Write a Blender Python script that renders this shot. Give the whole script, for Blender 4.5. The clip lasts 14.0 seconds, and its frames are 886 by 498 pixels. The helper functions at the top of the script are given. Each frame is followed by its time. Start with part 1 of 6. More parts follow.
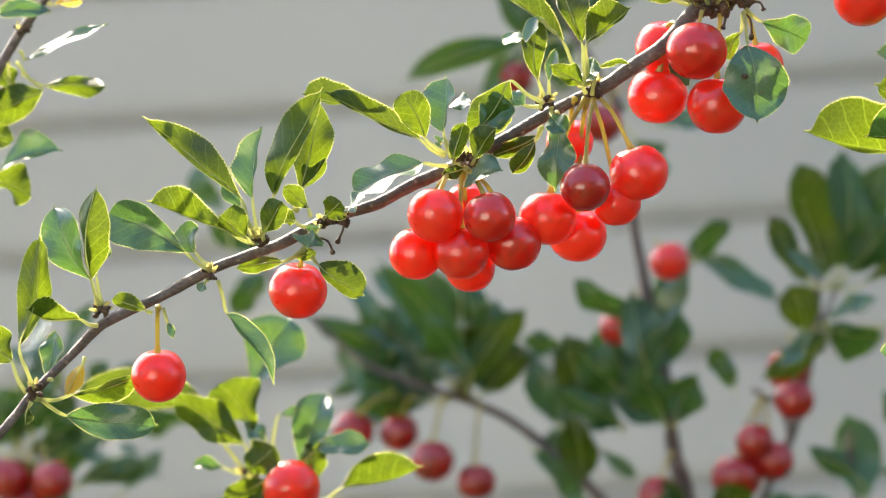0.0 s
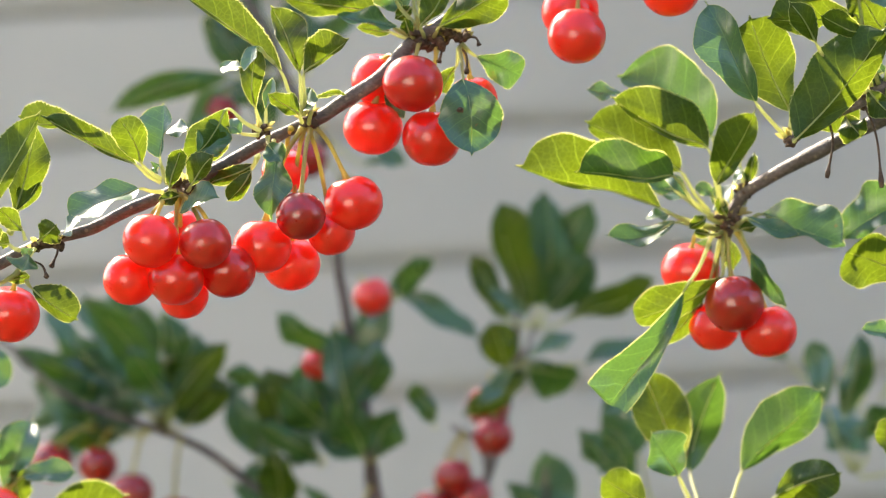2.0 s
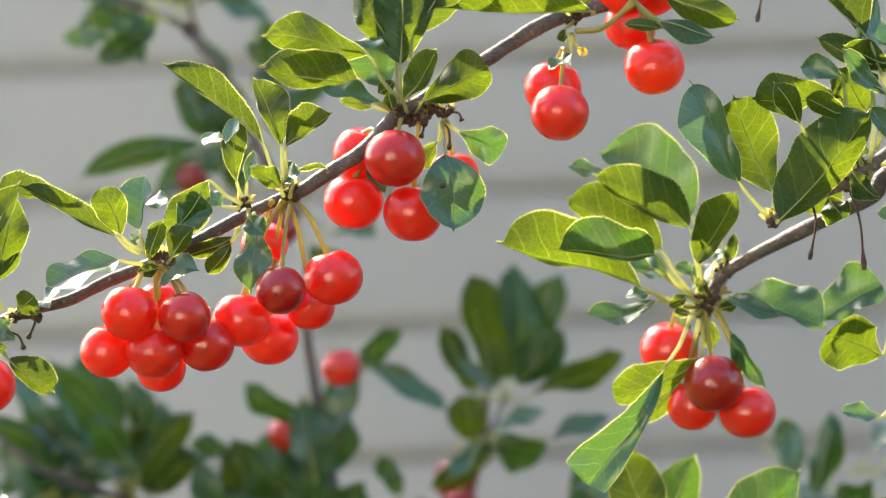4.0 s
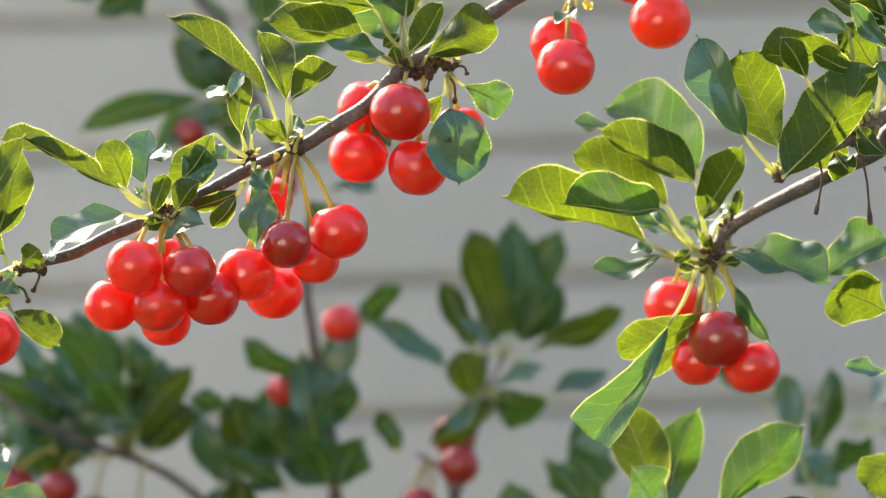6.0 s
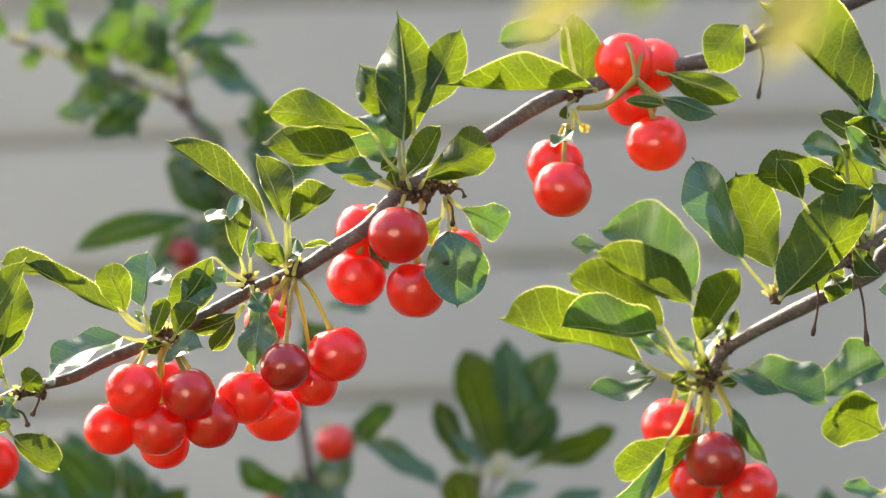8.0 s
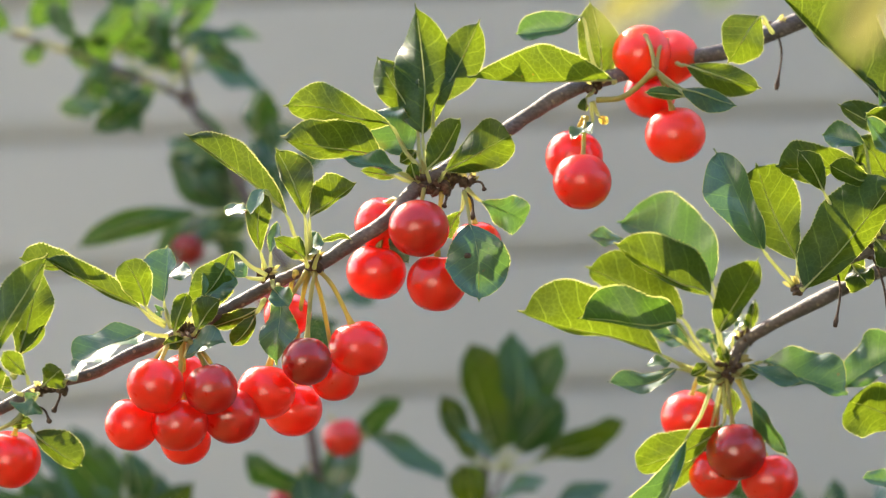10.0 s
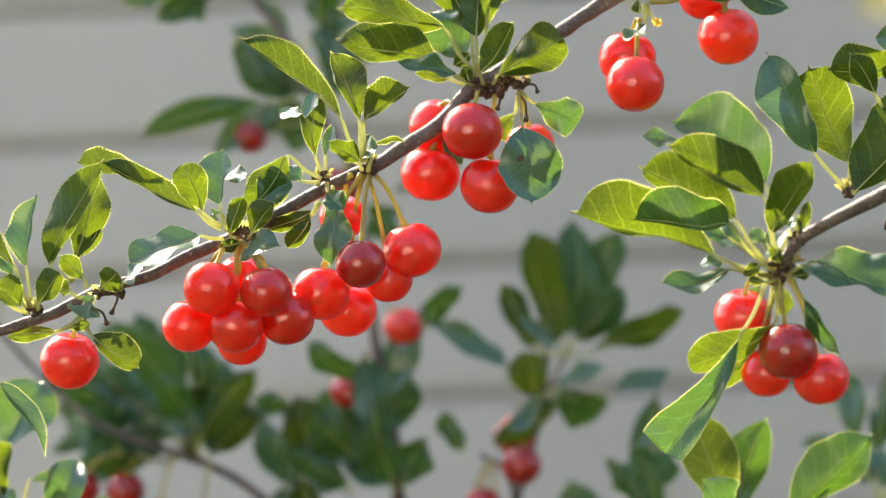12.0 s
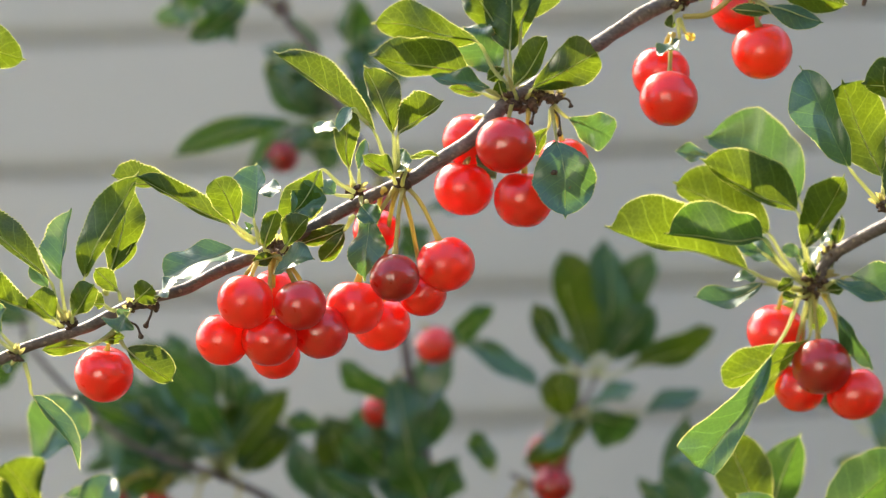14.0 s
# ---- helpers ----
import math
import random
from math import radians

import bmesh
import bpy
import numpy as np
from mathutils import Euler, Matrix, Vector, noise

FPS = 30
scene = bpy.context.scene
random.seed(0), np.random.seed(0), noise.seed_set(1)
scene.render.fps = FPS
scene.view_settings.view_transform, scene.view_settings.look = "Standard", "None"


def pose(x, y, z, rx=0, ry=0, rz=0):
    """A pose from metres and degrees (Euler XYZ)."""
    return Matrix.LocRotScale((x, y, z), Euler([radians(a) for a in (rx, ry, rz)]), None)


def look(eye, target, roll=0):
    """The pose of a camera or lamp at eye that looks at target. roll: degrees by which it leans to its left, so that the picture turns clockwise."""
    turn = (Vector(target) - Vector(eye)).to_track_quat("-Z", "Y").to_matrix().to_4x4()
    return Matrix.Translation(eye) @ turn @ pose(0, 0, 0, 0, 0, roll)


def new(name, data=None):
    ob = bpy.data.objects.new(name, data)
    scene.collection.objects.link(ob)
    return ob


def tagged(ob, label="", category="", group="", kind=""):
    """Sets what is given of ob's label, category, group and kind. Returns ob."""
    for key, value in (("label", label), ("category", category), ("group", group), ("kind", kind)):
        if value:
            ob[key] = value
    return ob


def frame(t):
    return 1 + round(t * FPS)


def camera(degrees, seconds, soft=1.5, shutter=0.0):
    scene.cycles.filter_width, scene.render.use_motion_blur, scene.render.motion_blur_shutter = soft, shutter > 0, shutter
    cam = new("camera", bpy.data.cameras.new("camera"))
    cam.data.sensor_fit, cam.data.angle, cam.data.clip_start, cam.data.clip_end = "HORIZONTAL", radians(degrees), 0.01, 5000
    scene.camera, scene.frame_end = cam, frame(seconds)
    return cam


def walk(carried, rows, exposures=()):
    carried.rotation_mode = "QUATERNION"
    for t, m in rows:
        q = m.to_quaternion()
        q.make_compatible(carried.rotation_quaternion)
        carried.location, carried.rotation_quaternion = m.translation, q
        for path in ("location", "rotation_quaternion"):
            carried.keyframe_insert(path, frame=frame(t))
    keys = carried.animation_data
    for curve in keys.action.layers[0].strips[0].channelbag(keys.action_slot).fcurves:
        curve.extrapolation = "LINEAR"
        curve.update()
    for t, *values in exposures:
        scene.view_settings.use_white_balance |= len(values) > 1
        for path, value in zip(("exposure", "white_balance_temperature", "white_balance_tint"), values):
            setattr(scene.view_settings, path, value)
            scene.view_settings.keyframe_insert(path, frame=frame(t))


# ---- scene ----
cam = camera(17.0, 14.0, soft=1.25)
cam.data.dof.use_dof = True
cam.data.dof.focus_distance = 0.99
cam.data.dof.aperture_fstop = 8.8
cam.data.dof.aperture_blades = 0
PATH = [
    (0.0, look((0.0224, -1.0040, 1.3913), (-0.0671, -0.0081, 1.3788), -3.74)),
    (0.5, look((0.0217, -1.0050, 1.3876), (-0.0672, -0.0092, 1.3671), -3.51)),
    (1.0, look((0.0164, -1.0058, 1.3916), (-0.0440, -0.0080, 1.3666), -3.31)),
    (1.5, look((0.0058, -1.0113, 1.3835), (-0.0158, -0.0116, 1.3962), -3.04)),
    (2.0, look((0.0084, -1.0098, 1.3845), (0.0296, -0.0100, 1.3831), -2.68)),
    (2.5, look((0.0065, -1.0071, 1.3873), (0.0311, -0.0074, 1.3892), -2.47)),
    (2.7, look((0.0034, -1.0060, 1.3870), (0.0372, -0.0068, 1.4083), -2.36)),
    (4.8, look((-0.0051, -1.0005, 1.3927), (0.0362, -0.0013, 1.3989), -1.76)),
    (5.0, look((-0.0049, -0.9996, 1.3925), (0.0332, -0.0004, 1.3924), -1.67)),
    (5.5, look((-0.0083, -0.9994, 1.3903), (0.0327, -0.0002, 1.3893), -1.69)),
    (6.0, look((-0.0120, -1.0004, 1.3894), (0.0351, -0.0015, 1.3932), -1.73)),
    (6.5, look((-0.0093, -0.9995, 1.3890), (0.0250, -0.0001, 1.3937), -1.76)),
    (7.0, look((-0.0133, -1.0010, 1.3937), (0.0365, -0.0024, 1.4079), -1.84)),
    (7.5, look((-0.0201, -1.0056, 1.3944), (0.0389, -0.0079, 1.4256), -1.91)),
    (7.7, look((-0.0179, -1.0044, 1.3933), (0.0371, -0.0067, 1.4341), -1.88)),
    (9.8, look((-0.0303, -1.0016, 1.3988), (0.0301, -0.0042, 1.4387), -2.28)),
    (10.0, look((-0.0370, -0.9985, 1.3939), (0.0299, -0.0015, 1.4325), -2.26)),
    (10.5, look((-0.0613, -1.0009, 1.3811), (0.0213, -0.0046, 1.4065), -2.16)),
    (11.0, look((-0.0720, -1.0136, 1.4052), (0.0061, -0.0167, 1.4139), -2.30)),
    (11.5, look((-0.0355, -1.0116, 1.4137), (0.0062, -0.0125, 1.4075), -2.26)),
    (12.0, look((-0.0273, -1.0081, 1.4110), (0.0103, -0.0089, 1.4003), -2.22)),
    (12.5, look((-0.0582, -1.0092, 1.4025), (0.0124, -0.0117, 1.3990), -2.03)),
    (13.0, look((-0.0525, -1.0136, 1.4062), (0.0212, -0.0163, 1.4040), -2.05)),
    (13.5, look((-0.0196, -1.0053, 1.4071), (0.0177, -0.0060, 1.4090), -2.33)),
    (14.0, look((-0.0303, -1.0084, 1.4042), (-0.0009, -0.0088, 1.4054), -2.20)),
]
walk(cam, PATH, exposures=((0.0, 1.95, 6450, 9), (2.5, 1.99, 6550, 11), (5.0, 1.85, 6450, 10), (7.5, 1.88, 6600, 12), (11.0, 1.83, 6550, 10), (14.0, 1.81, 6500, 10)))

# ---- world and sun ----
SUN_WAY = Vector((-0.42, 0.68, 0.62)).normalized()
world = bpy.data.worlds.new("sky")
scene.world = world
world.use_nodes = True
wt = world.node_tree
sky = wt.nodes.new("ShaderNodeTexSky")
sky.sky_type = "NISHITA"
sky.sun_disc = False
sky.sun_elevation = math.asin(SUN_WAY.z)
sky.sun_rotation = math.atan2(SUN_WAY.x, SUN_WAY.y)
sky.air_density, sky.dust_density, sky.ozone_density = 1.0, 3.0, 1.0
wt.links.new(sky.outputs[0], wt.nodes["Background"].inputs[0])
wt.nodes["Background"].inputs[1].default_value = 0.15
sun_data = bpy.data.lights.new("sun", "SUN")
sun_data.energy, sun_data.angle, sun_data.color = 4.8, radians(0.55), (1.0, 0.87, 0.68)
sun = new("sun", sun_data)
sun.matrix_world = look(SUN_WAY * 20, (0, 0, 0))


# ---- materials ----
class Mat:
    """A principled material whose nodes are added one by one."""

    def __init__(self, name, rough=0.5, spec=0.5):
        self.m = bpy.data.materials.new(name)
        self.m.use_nodes = True
        self.t = self.m.node_tree
        self.b = self.t.nodes["Principled BSDF"]
        self.out = self.t.nodes["Material Output"]
        self.b.inputs["Roughness"].default_value = rough
        self.b.inputs["Specular IOR Level"].default_value = spec

    def node(self, kind, links=(), **values):
        n = self.t.nodes.new(kind)
        for key, value in values.items():
            if key == "op":
                n.operation = value
            elif key == "blend":
                n.blend_type = value
            elif key == "dtype":
                n.data_type = value
        for socket, value in links:
            if isinstance(value, bpy.types.NodeSocket):
                self.t.links.new(value, n.inputs[socket])
            else:
                n.inputs[socket].default_value = value
        return n

    def math(self, op, a, b=0.0):
        return self.node("ShaderNodeMath", ((0, a), (1, b)), op=op).outputs[0]

    def noise(self, scale, detail=4.0, rough=0.55, coords=None):
        links = [("Scale", scale), ("Detail", detail), ("Roughness", rough)]
        if coords is not None:
            links.append(("Vector", coords))
        return self.node("ShaderNodeTexNoise", links).outputs["Fac"]

    def ramp(self, fac, *stops):
        n = self.node("ShaderNodeValToRGB", (("Fac", fac),))
        while len(n.color_ramp.elements) < len(stops):
            n.color_ramp.elements.new(0.5)
        for e, (p, c) in zip(n.color_ramp.elements, stops):
            e.position, e.color = p, (*c, 1)
        return n.outputs["Color"]

    def mix(self, fac, a, b, blend="MIX"):
        n = self.t.nodes.new("ShaderNodeMix")
        n.data_type, n.blend_type = "RGBA", blend
        for i, value in ((0, fac), (6, a), (7, b)):
            if isinstance(value, bpy.types.NodeSocket):
                self.t.links.new(value, n.inputs[i])
            else:
                n.inputs[i].default_value = value if i == 0 else (*value, 1)
        return n.outputs[2]

    def set(self, socket, value):
        if isinstance(value, bpy.types.NodeSocket):
            self.t.links.new(value, self.b.inputs[socket])
        else:
            self.b.inputs[socket].default_value = value

    def bump(self, height, strength, distance):
        n = self.node("ShaderNodeBump", (("Height", height), ("Strength", strength), ("Distance", distance)))
        self.t.links.new(n.outputs[0], self.b.inputs["Normal"])
        return n.outputs[0]

    def coords(self, which="Object"):
        return self.t.nodes.new("ShaderNodeTexCoord").outputs[which]

    def random(self):
        return self.t.nodes.new("ShaderNodeObjectInfo").outputs["Random"]


def leaf_material(name, low, high, glow, part_through, rough, spec, wax=0.0):
    """Blade: veined green skin that also lets light pass."""
    k = Mat(name, rough, spec)
    uv = k.coords("UV")
    sep = k.node("ShaderNodeSeparateXYZ", ((0, uv),))
    u, v = sep.outputs[0], sep.outputs[1]
    side = k.math("ABSOLUTE", v)
    wob = k.noise(95.0, 3.0, 0.5, k.coords())
    # side veins run forward from the midrib
    phase = k.math("FRACT", k.math("ADD", k.math("SUBTRACT", k.math("MULTIPLY", u, 6.5), k.math("MULTIPLY", side, 1.5)), k.math("MULTIPLY", wob, 0.75)))
    vein = k.math("SUBTRACT", 1.0, k.math("MINIMUM", k.math("MULTIPLY", k.math("ABSOLUTE", k.math("SUBTRACT", phase, 0.5)), 20.0), 1.0))
    rib = k.math("SUBTRACT", 1.0, k.math("MINIMUM", k.math("MULTIPLY", side, 26.0), 1.0))
    fine = k.node("ShaderNodeTexVoronoi", (("Vector", k.coords()), ("Scale", 520.0)))
    fine.feature = "DISTANCE_TO_EDGE"
    net = k.math("SUBTRACT", 1.0, k.math("MINIMUM", k.math("MULTIPLY", fine.outputs["Distance"], 8.0), 1.0))
    lines = k.math("MINIMUM", k.math("ADD", k.math("MAXIMUM", vein, rib), k.math("MULTIPLY", net, 0.32)), 1.0)
    patch = k.noise(55.0, 3.0, 0.6, k.coords())
    tone = k.math("ADD", k.math("MULTIPLY", patch, 0.75), k.math("MULTIPLY", k.random(), 0.4))
    skin = k.ramp(tone, (0.25, low), (0.8, high))
    skin = k.mix(k.math("MULTIPLY", lines, 0.16), skin, (0.20, 0.30, 0.06))
    spots = k.noise(420.0, 2.0, 0.5, k.coords())
    spot = k.math("MULTIPLY", k.math("GREATER_THAN", spots, 0.76), 0.6)
    skin = k.mix(spot, skin, (0.16, 0.09, 0.03))
    k.set("Base Color", skin)
    k.set("Coat Weight", wax)
    k.set("Coat Roughness", 0.30)
    swell = k.noise(110.0, 1.5, 0.45, k.coords())
    normal = k.bump(k.math("ADD", k.math("MULTIPLY", k.math("MAXIMUM", vein, rib), -0.18), swell), 0.40, 0.0010)
    glow_tone = k.mix(k.math("MULTIPLY", lines, 0.8), glow, tuple(min(1, c * 2.5 + 0.02) for c in glow))
    glow_tone = k.mix(k.math("MULTIPLY", patch, 0.55), glow_tone, tuple(c * 0.6 for c in glow))
    glow_tone = k.mix(spot, glow_tone, (0.25, 0.12, 0.02))
    tr = k.node("ShaderNodeBsdfTranslucent", (("Color", glow_tone), ("Normal", normal)))
    mx = k.node("ShaderNodeMixShader", ((0, part_through), (1, k.b.outputs[0]), (2, tr.outputs[0])))
    k.t.links.new(mx.outputs[0], k.out.inputs[0])
    return k.m


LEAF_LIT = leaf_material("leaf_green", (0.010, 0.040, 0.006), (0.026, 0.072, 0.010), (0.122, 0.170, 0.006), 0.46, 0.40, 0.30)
# waxy upper skin; blue of the sky's light is mixed into its base
LEAF_TOP = leaf_material("leaf_waxy_skylit", (0.016, 0.074, 0.036), (0.036, 0.122, 0.056), (0.11, 0.22, 0.03), 0.28, 0.36, 0.9, 0.5)
LEAF_DEEP = leaf_material("leaf_deep", (0.011, 0.054, 0.014), (0.026, 0.092, 0.022), (0.10, 0.20, 0.015), 0.30, 0.42, 0.55, 0.15)
# yellow put into a green leaf's colour to stand for sun through it
LEAF_PALE = leaf_material("leaf_sun_tinted", (0.07, 0.10, 0.03), (0.14, 0.16, 0.05), (0.20, 0.185, 0.05), 0.5, 0.45, 0.3)
LEAF_YELLOW = leaf_material("leaf_yellow", (0.35, 0.22, 0.04), (0.50, 0.34, 0.06), (0.75, 0.50, 0.06), 0.5, 0.5, 0.3)


def plain_through(name, base, glow, part_through, rough=0.5):
    k = Mat(name, rough, 0.4)
    n = k.noise(300.0, 3.0, 0.6, k.coords())
    k.set("Base Color", k.ramp(n, (0.3, tuple(c * 0.75 for c in base)), (0.75, base)))
    tr = k.node("ShaderNodeBsdfTranslucent", (("Color", (*glow, 1)),))
    mx = k.node("ShaderNodeMixShader", ((0, part_through), (1, k.b.outputs[0]), (2, tr.outputs[0])))
    k.t.links.new(mx.outputs[0], k.out.inputs[0])
    return k.m


# leaf edge painted bright, standing in for backlit sparkle and halo
MARGIN_GLINT = plain_through("leaf_margin_glint", (0.55, 0.58, 0.22), (0.85, 0.84, 0.28), 0.5)
PETIOLE = plain_through("petiole_pale", (0.42, 0.45, 0.22), (0.74, 0.75, 0.38), 0.62, 0.4)
BUD = plain_through("bud_scale", (0.36, 0.30, 0.12), (0.62, 0.55, 0.16), 0.45, 0.5)
STEM = plain_through("cherry_stem", (0.46, 0.41, 0.13), (0.72, 0.60, 0.15), 0.4, 0.4)


def cherry_material(name, light, dark, through_tone, share):
    """Thin glossy skin over juicy flesh that lets the light behind it glow through."""
    k = Mat(name, 0.30, 0.65)
    c = k.coords()
    patch = k.noise(90.0, 3.0, 0.5, c)
    flecks = k.node("ShaderNodeTexVoronoi", (("Vector", c), ("Scale", 1500.0))).outputs["Distance"]
    tone = k.math("ADD", k.math("MULTIPLY", patch, 0.7), k.math("MULTIPLY", k.random(), 0.35))
    skin = k.ramp(tone, (0.2, dark), (0.8, light))
    skin = k.mix(k.math("MULTIPLY", k.math("LESS_THAN", flecks, 0.14), 0.25), skin, (0.75, 0.22, 0.10))
    k.set("Base Color", skin)
    k.set("Subsurface Weight", 1.0)
    k.set("Subsurface Radius", (1.0, 0.10, 0.06))
    k.set("Subsurface Scale", 0.019)
    k.set("Subsurface Anisotropy", 0.8)
    k.set("Roughness", k.ramp(k.noise(260.0, 4.0, 0.6, c), (0.3, (0.27,) * 3), (0.8, (0.34,) * 3)))
    k.set("Coat Weight", 0.85)
    k.set("Coat IOR", 1.55)
    k.set("Coat Roughness", 0.10)
    k.bump(k.noise(420.0, 3.0, 0.5, c), 0.05, 0.0004)
    flesh = k.mix(k.math("MULTIPLY", patch, 0.5), through_tone, tuple(q * 0.7 for q in through_tone))
    tr = k.node("ShaderNodeBsdfTranslucent", (("Color", flesh),))
    mx = k.node("ShaderNodeMixShader", ((0, share), (1, k.b.outputs[0]), (2, tr.outputs[0])))
    k.t.links.new(mx.outputs[0], k.out.inputs[0])
    return k.m


CHERRY = {
    "r": cherry_material("cherry_red", (0.74, 0.046, 0.030), (0.56, 0.028, 0.020), (0.86, 0.15, 0.08), 0.30),
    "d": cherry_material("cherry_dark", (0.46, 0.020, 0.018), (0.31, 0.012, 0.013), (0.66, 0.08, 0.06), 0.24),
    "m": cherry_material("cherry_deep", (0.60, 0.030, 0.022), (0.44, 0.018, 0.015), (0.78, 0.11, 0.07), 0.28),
    "o": cherry_material("cherry_bright", (0.88, 0.080, 0.030), (0.78, 0.045, 0.022), (0.96, 0.22, 0.08), 0.40),
}


def bark_material():
    k = Mat("bark", 0.55, 0.42)
    c = k.coords()
    stretched = k.node("ShaderNodeMapping", (("Vector", c),))
    stretched.inputs["Scale"].default_value = (1, 1, 2.2)
    big = k.noise(120.0, 4.0, 0.6, c)
    small = k.noise(700.0, 4.0, 0.6, stretched.outputs[0])
    skin = k.ramp(k.math("ADD", k.math("MULTIPLY", big, 0.6), k.math("MULTIPLY", small, 0.4)), (0.3, (0.040, 0.029, 0.027)), (0.52, (0.130, 0.100, 0.094)), (0.75, (0.30, 0.25, 0.235)))
    dots = k.node("ShaderNodeTexVoronoi", (("Vector", c), ("Scale", 330.0))).outputs["Distance"]
    skin = k.mix(k.math("MULTIPLY", k.math("LESS_THAN", dots, 0.22), 0.6), skin, (0.34, 0.26, 0.20))
    k.set("Base Color", skin)
    k.bump(k.math("ADD", small, big), 0.75, 0.0008)
    return k.m


BARK = bark_material()


def spur_material():
    k = Mat("spur_bark", 0.8, 0.25)
    n = k.noise(600.0, 5.0, 0.65, k.coords())
    k.set("Base Color", k.ramp(n, (0.3, (0.030, 0.020, 0.016)), (0.55, (0.10, 0.060, 0.040)), (0.8, (0.26, 0.18, 0.11))))
    k.bump(n, 0.8, 0.001)
    return k.m


SPUR = spur_material()


def siding_material():
    k = Mat("painted_siding", 0.45, 0.35)
    c = k.coords()
    grain = k.node("ShaderNodeMapping", (("Vector", c),))
    grain.inputs["Scale"].default_value = (1, 8, 14)
    fine = k.noise(28.0, 5.0, 0.6, grain.outputs[0])
    broad = k.noise(1.7, 3.0, 0.5, c)
    tone = k.math("ADD", k.math("MULTIPLY", fine, 0.35), k.math("MULTIPLY", broad, 0.65))
    k.set("Base Color", k.ramp(tone, (0.3, (0.46, 0.447, 0.419)), (0.7, (0.535, 0.520, 0.488))))
    k.bump(fine, 0.15, 0.0008)
    return k.m


def ground_material():
    k = Mat("lawn_soil", 0.95, 0.1)
    c = k.coords()
    a, b = k.noise(0.6, 4.0, 0.6, c), k.noise(40.0, 5.0, 0.7, c)
    k.set("Base Color", k.ramp(k.math("ADD", k.math("MULTIPLY", a, 0.5), k.math("MULTIPLY", b, 0.5)), (0.3, (0.025, 0.035, 0.012)), (0.5, (0.050, 0.062, 0.022)), (0.75, (0.10, 0.085, 0.05))))
    k.bump(b, 0.6, 0.02)
    return k.m


# pale finish of the added reflector behind the camera
def reflector_material():
    k = Mat("pale_reflector", 0.8, 0.2)
    c = k.coords()
    n, f = k.noise(0.8, 4.0, 0.6, c), k.noise(60.0, 4.0, 0.6, c)
    k.set("Base Color", k.ramp(n, (0.3, (0.74, 0.72, 0.67)), (0.7, (0.82, 0.80, 0.76))))
    k.bump(f, 0.4, 0.004)
    return k.m


# dark finish of the added wall that holds back sky light
def blocker_material():
    k = Mat("dark_blocker", 0.8, 0.2)
    n = k.noise(3.0, 5.0, 0.6, k.coords())
    k.set("Base Color", k.ramp(n, (0.3, (0.045, 0.050, 0.035)), (0.7, (0.09, 0.085, 0.06))))
    k.bump(n, 0.4, 0.01)
    return k.m


SIDING, GROUND, REFLECTOR, BLOCKER = siding_material(), ground_material(), reflector_material(), blocker_material()


# ---- mesh helpers ----
def mesh_from(name, verts, faces, mats, smooth=True, slots=None, uvs=None):
    me = bpy.data.meshes.new(name)
    me.from_pydata([tuple(v) for v in verts], [], faces)
    for m in mats:
        me.materials.append(m)
    if smooth:
        me.polygons.foreach_set("use_smooth", [True] * len(me.polygons))
    if slots:
        me.polygons.foreach_set("material_index", slots)
    if uvs:
        layer = me.uv_layers.new(name="blade")
        for loop in me.loops:
            layer.data[loop.index].uv = uvs[loop.vertex_index]
    me.update()
    return me


def part(name, me, parent, label=""):
    ob = new(name, me)
    ob.parent = parent
    return tagged(ob, label)


def spline(points, steps):
    """Points along a smooth curve that meets the given ones, each with its share of the way."""
    p = [Vector(q) for q in points]
    p = [p[0] * 2 - p[1]] + p + [p[-1] * 2 - p[-2]]
    out = []
    for i in range(1, len(p) - 2):
        for s in range(steps):
            t = s / steps
            a, b, c, d = p[i - 1], p[i], p[i + 1], p[i + 2]
            out.append(0.5 * ((2 * b) + (c - a) * t + (2 * a - 5 * b + 4 * c - d) * t * t + (3 * b - a - 3 * c + d) * t ** 3))
    out.append(p[-2])
    return out


def tube(points, radii, sides=8, rough=0.0, cap=True):
    """Vertices and faces of a tapered tube along points."""
    verts, faces = [], []
    up = Vector((0.3, 0.9, 0.2))
    for i, p in enumerate(points):
        d = points[min(i + 1, len(points) - 1)] - points[max(i - 1, 0)]
        if d.length < 1e-9:
            d = Vector((0, 0, 1))
        d.normalize()
        side = d.cross(up)
        if side.length < 1e-4:
            side = d.cross(Vector((1, 0, 0)))
        side.normalize()
        up = side.cross(d).normalized()
        for k in range(sides):
            a = 2 * math.pi * k / sides
            r = radii[i]
            way = side * math.cos(a) + up * math.sin(a)
            if rough:
                r *= 1 + rough * (noise.noise((p + way * r) * 260) + 0.6 * noise.noise((p + way * r) * 700))
            verts.append(p + way * r)
    for i in range(len(points) - 1):
        for k in range(sides):
            j = (k + 1) % sides
            faces.append((i * sides + k, i * sides + j, (i + 1) * sides + j, (i + 1) * sides + k))
    if cap:
        faces.append(tuple(range(sides - 1, -1, -1)))
        faces.append(tuple(range((len(points) - 1) * sides, len(points) * sides)))
    return verts, faces


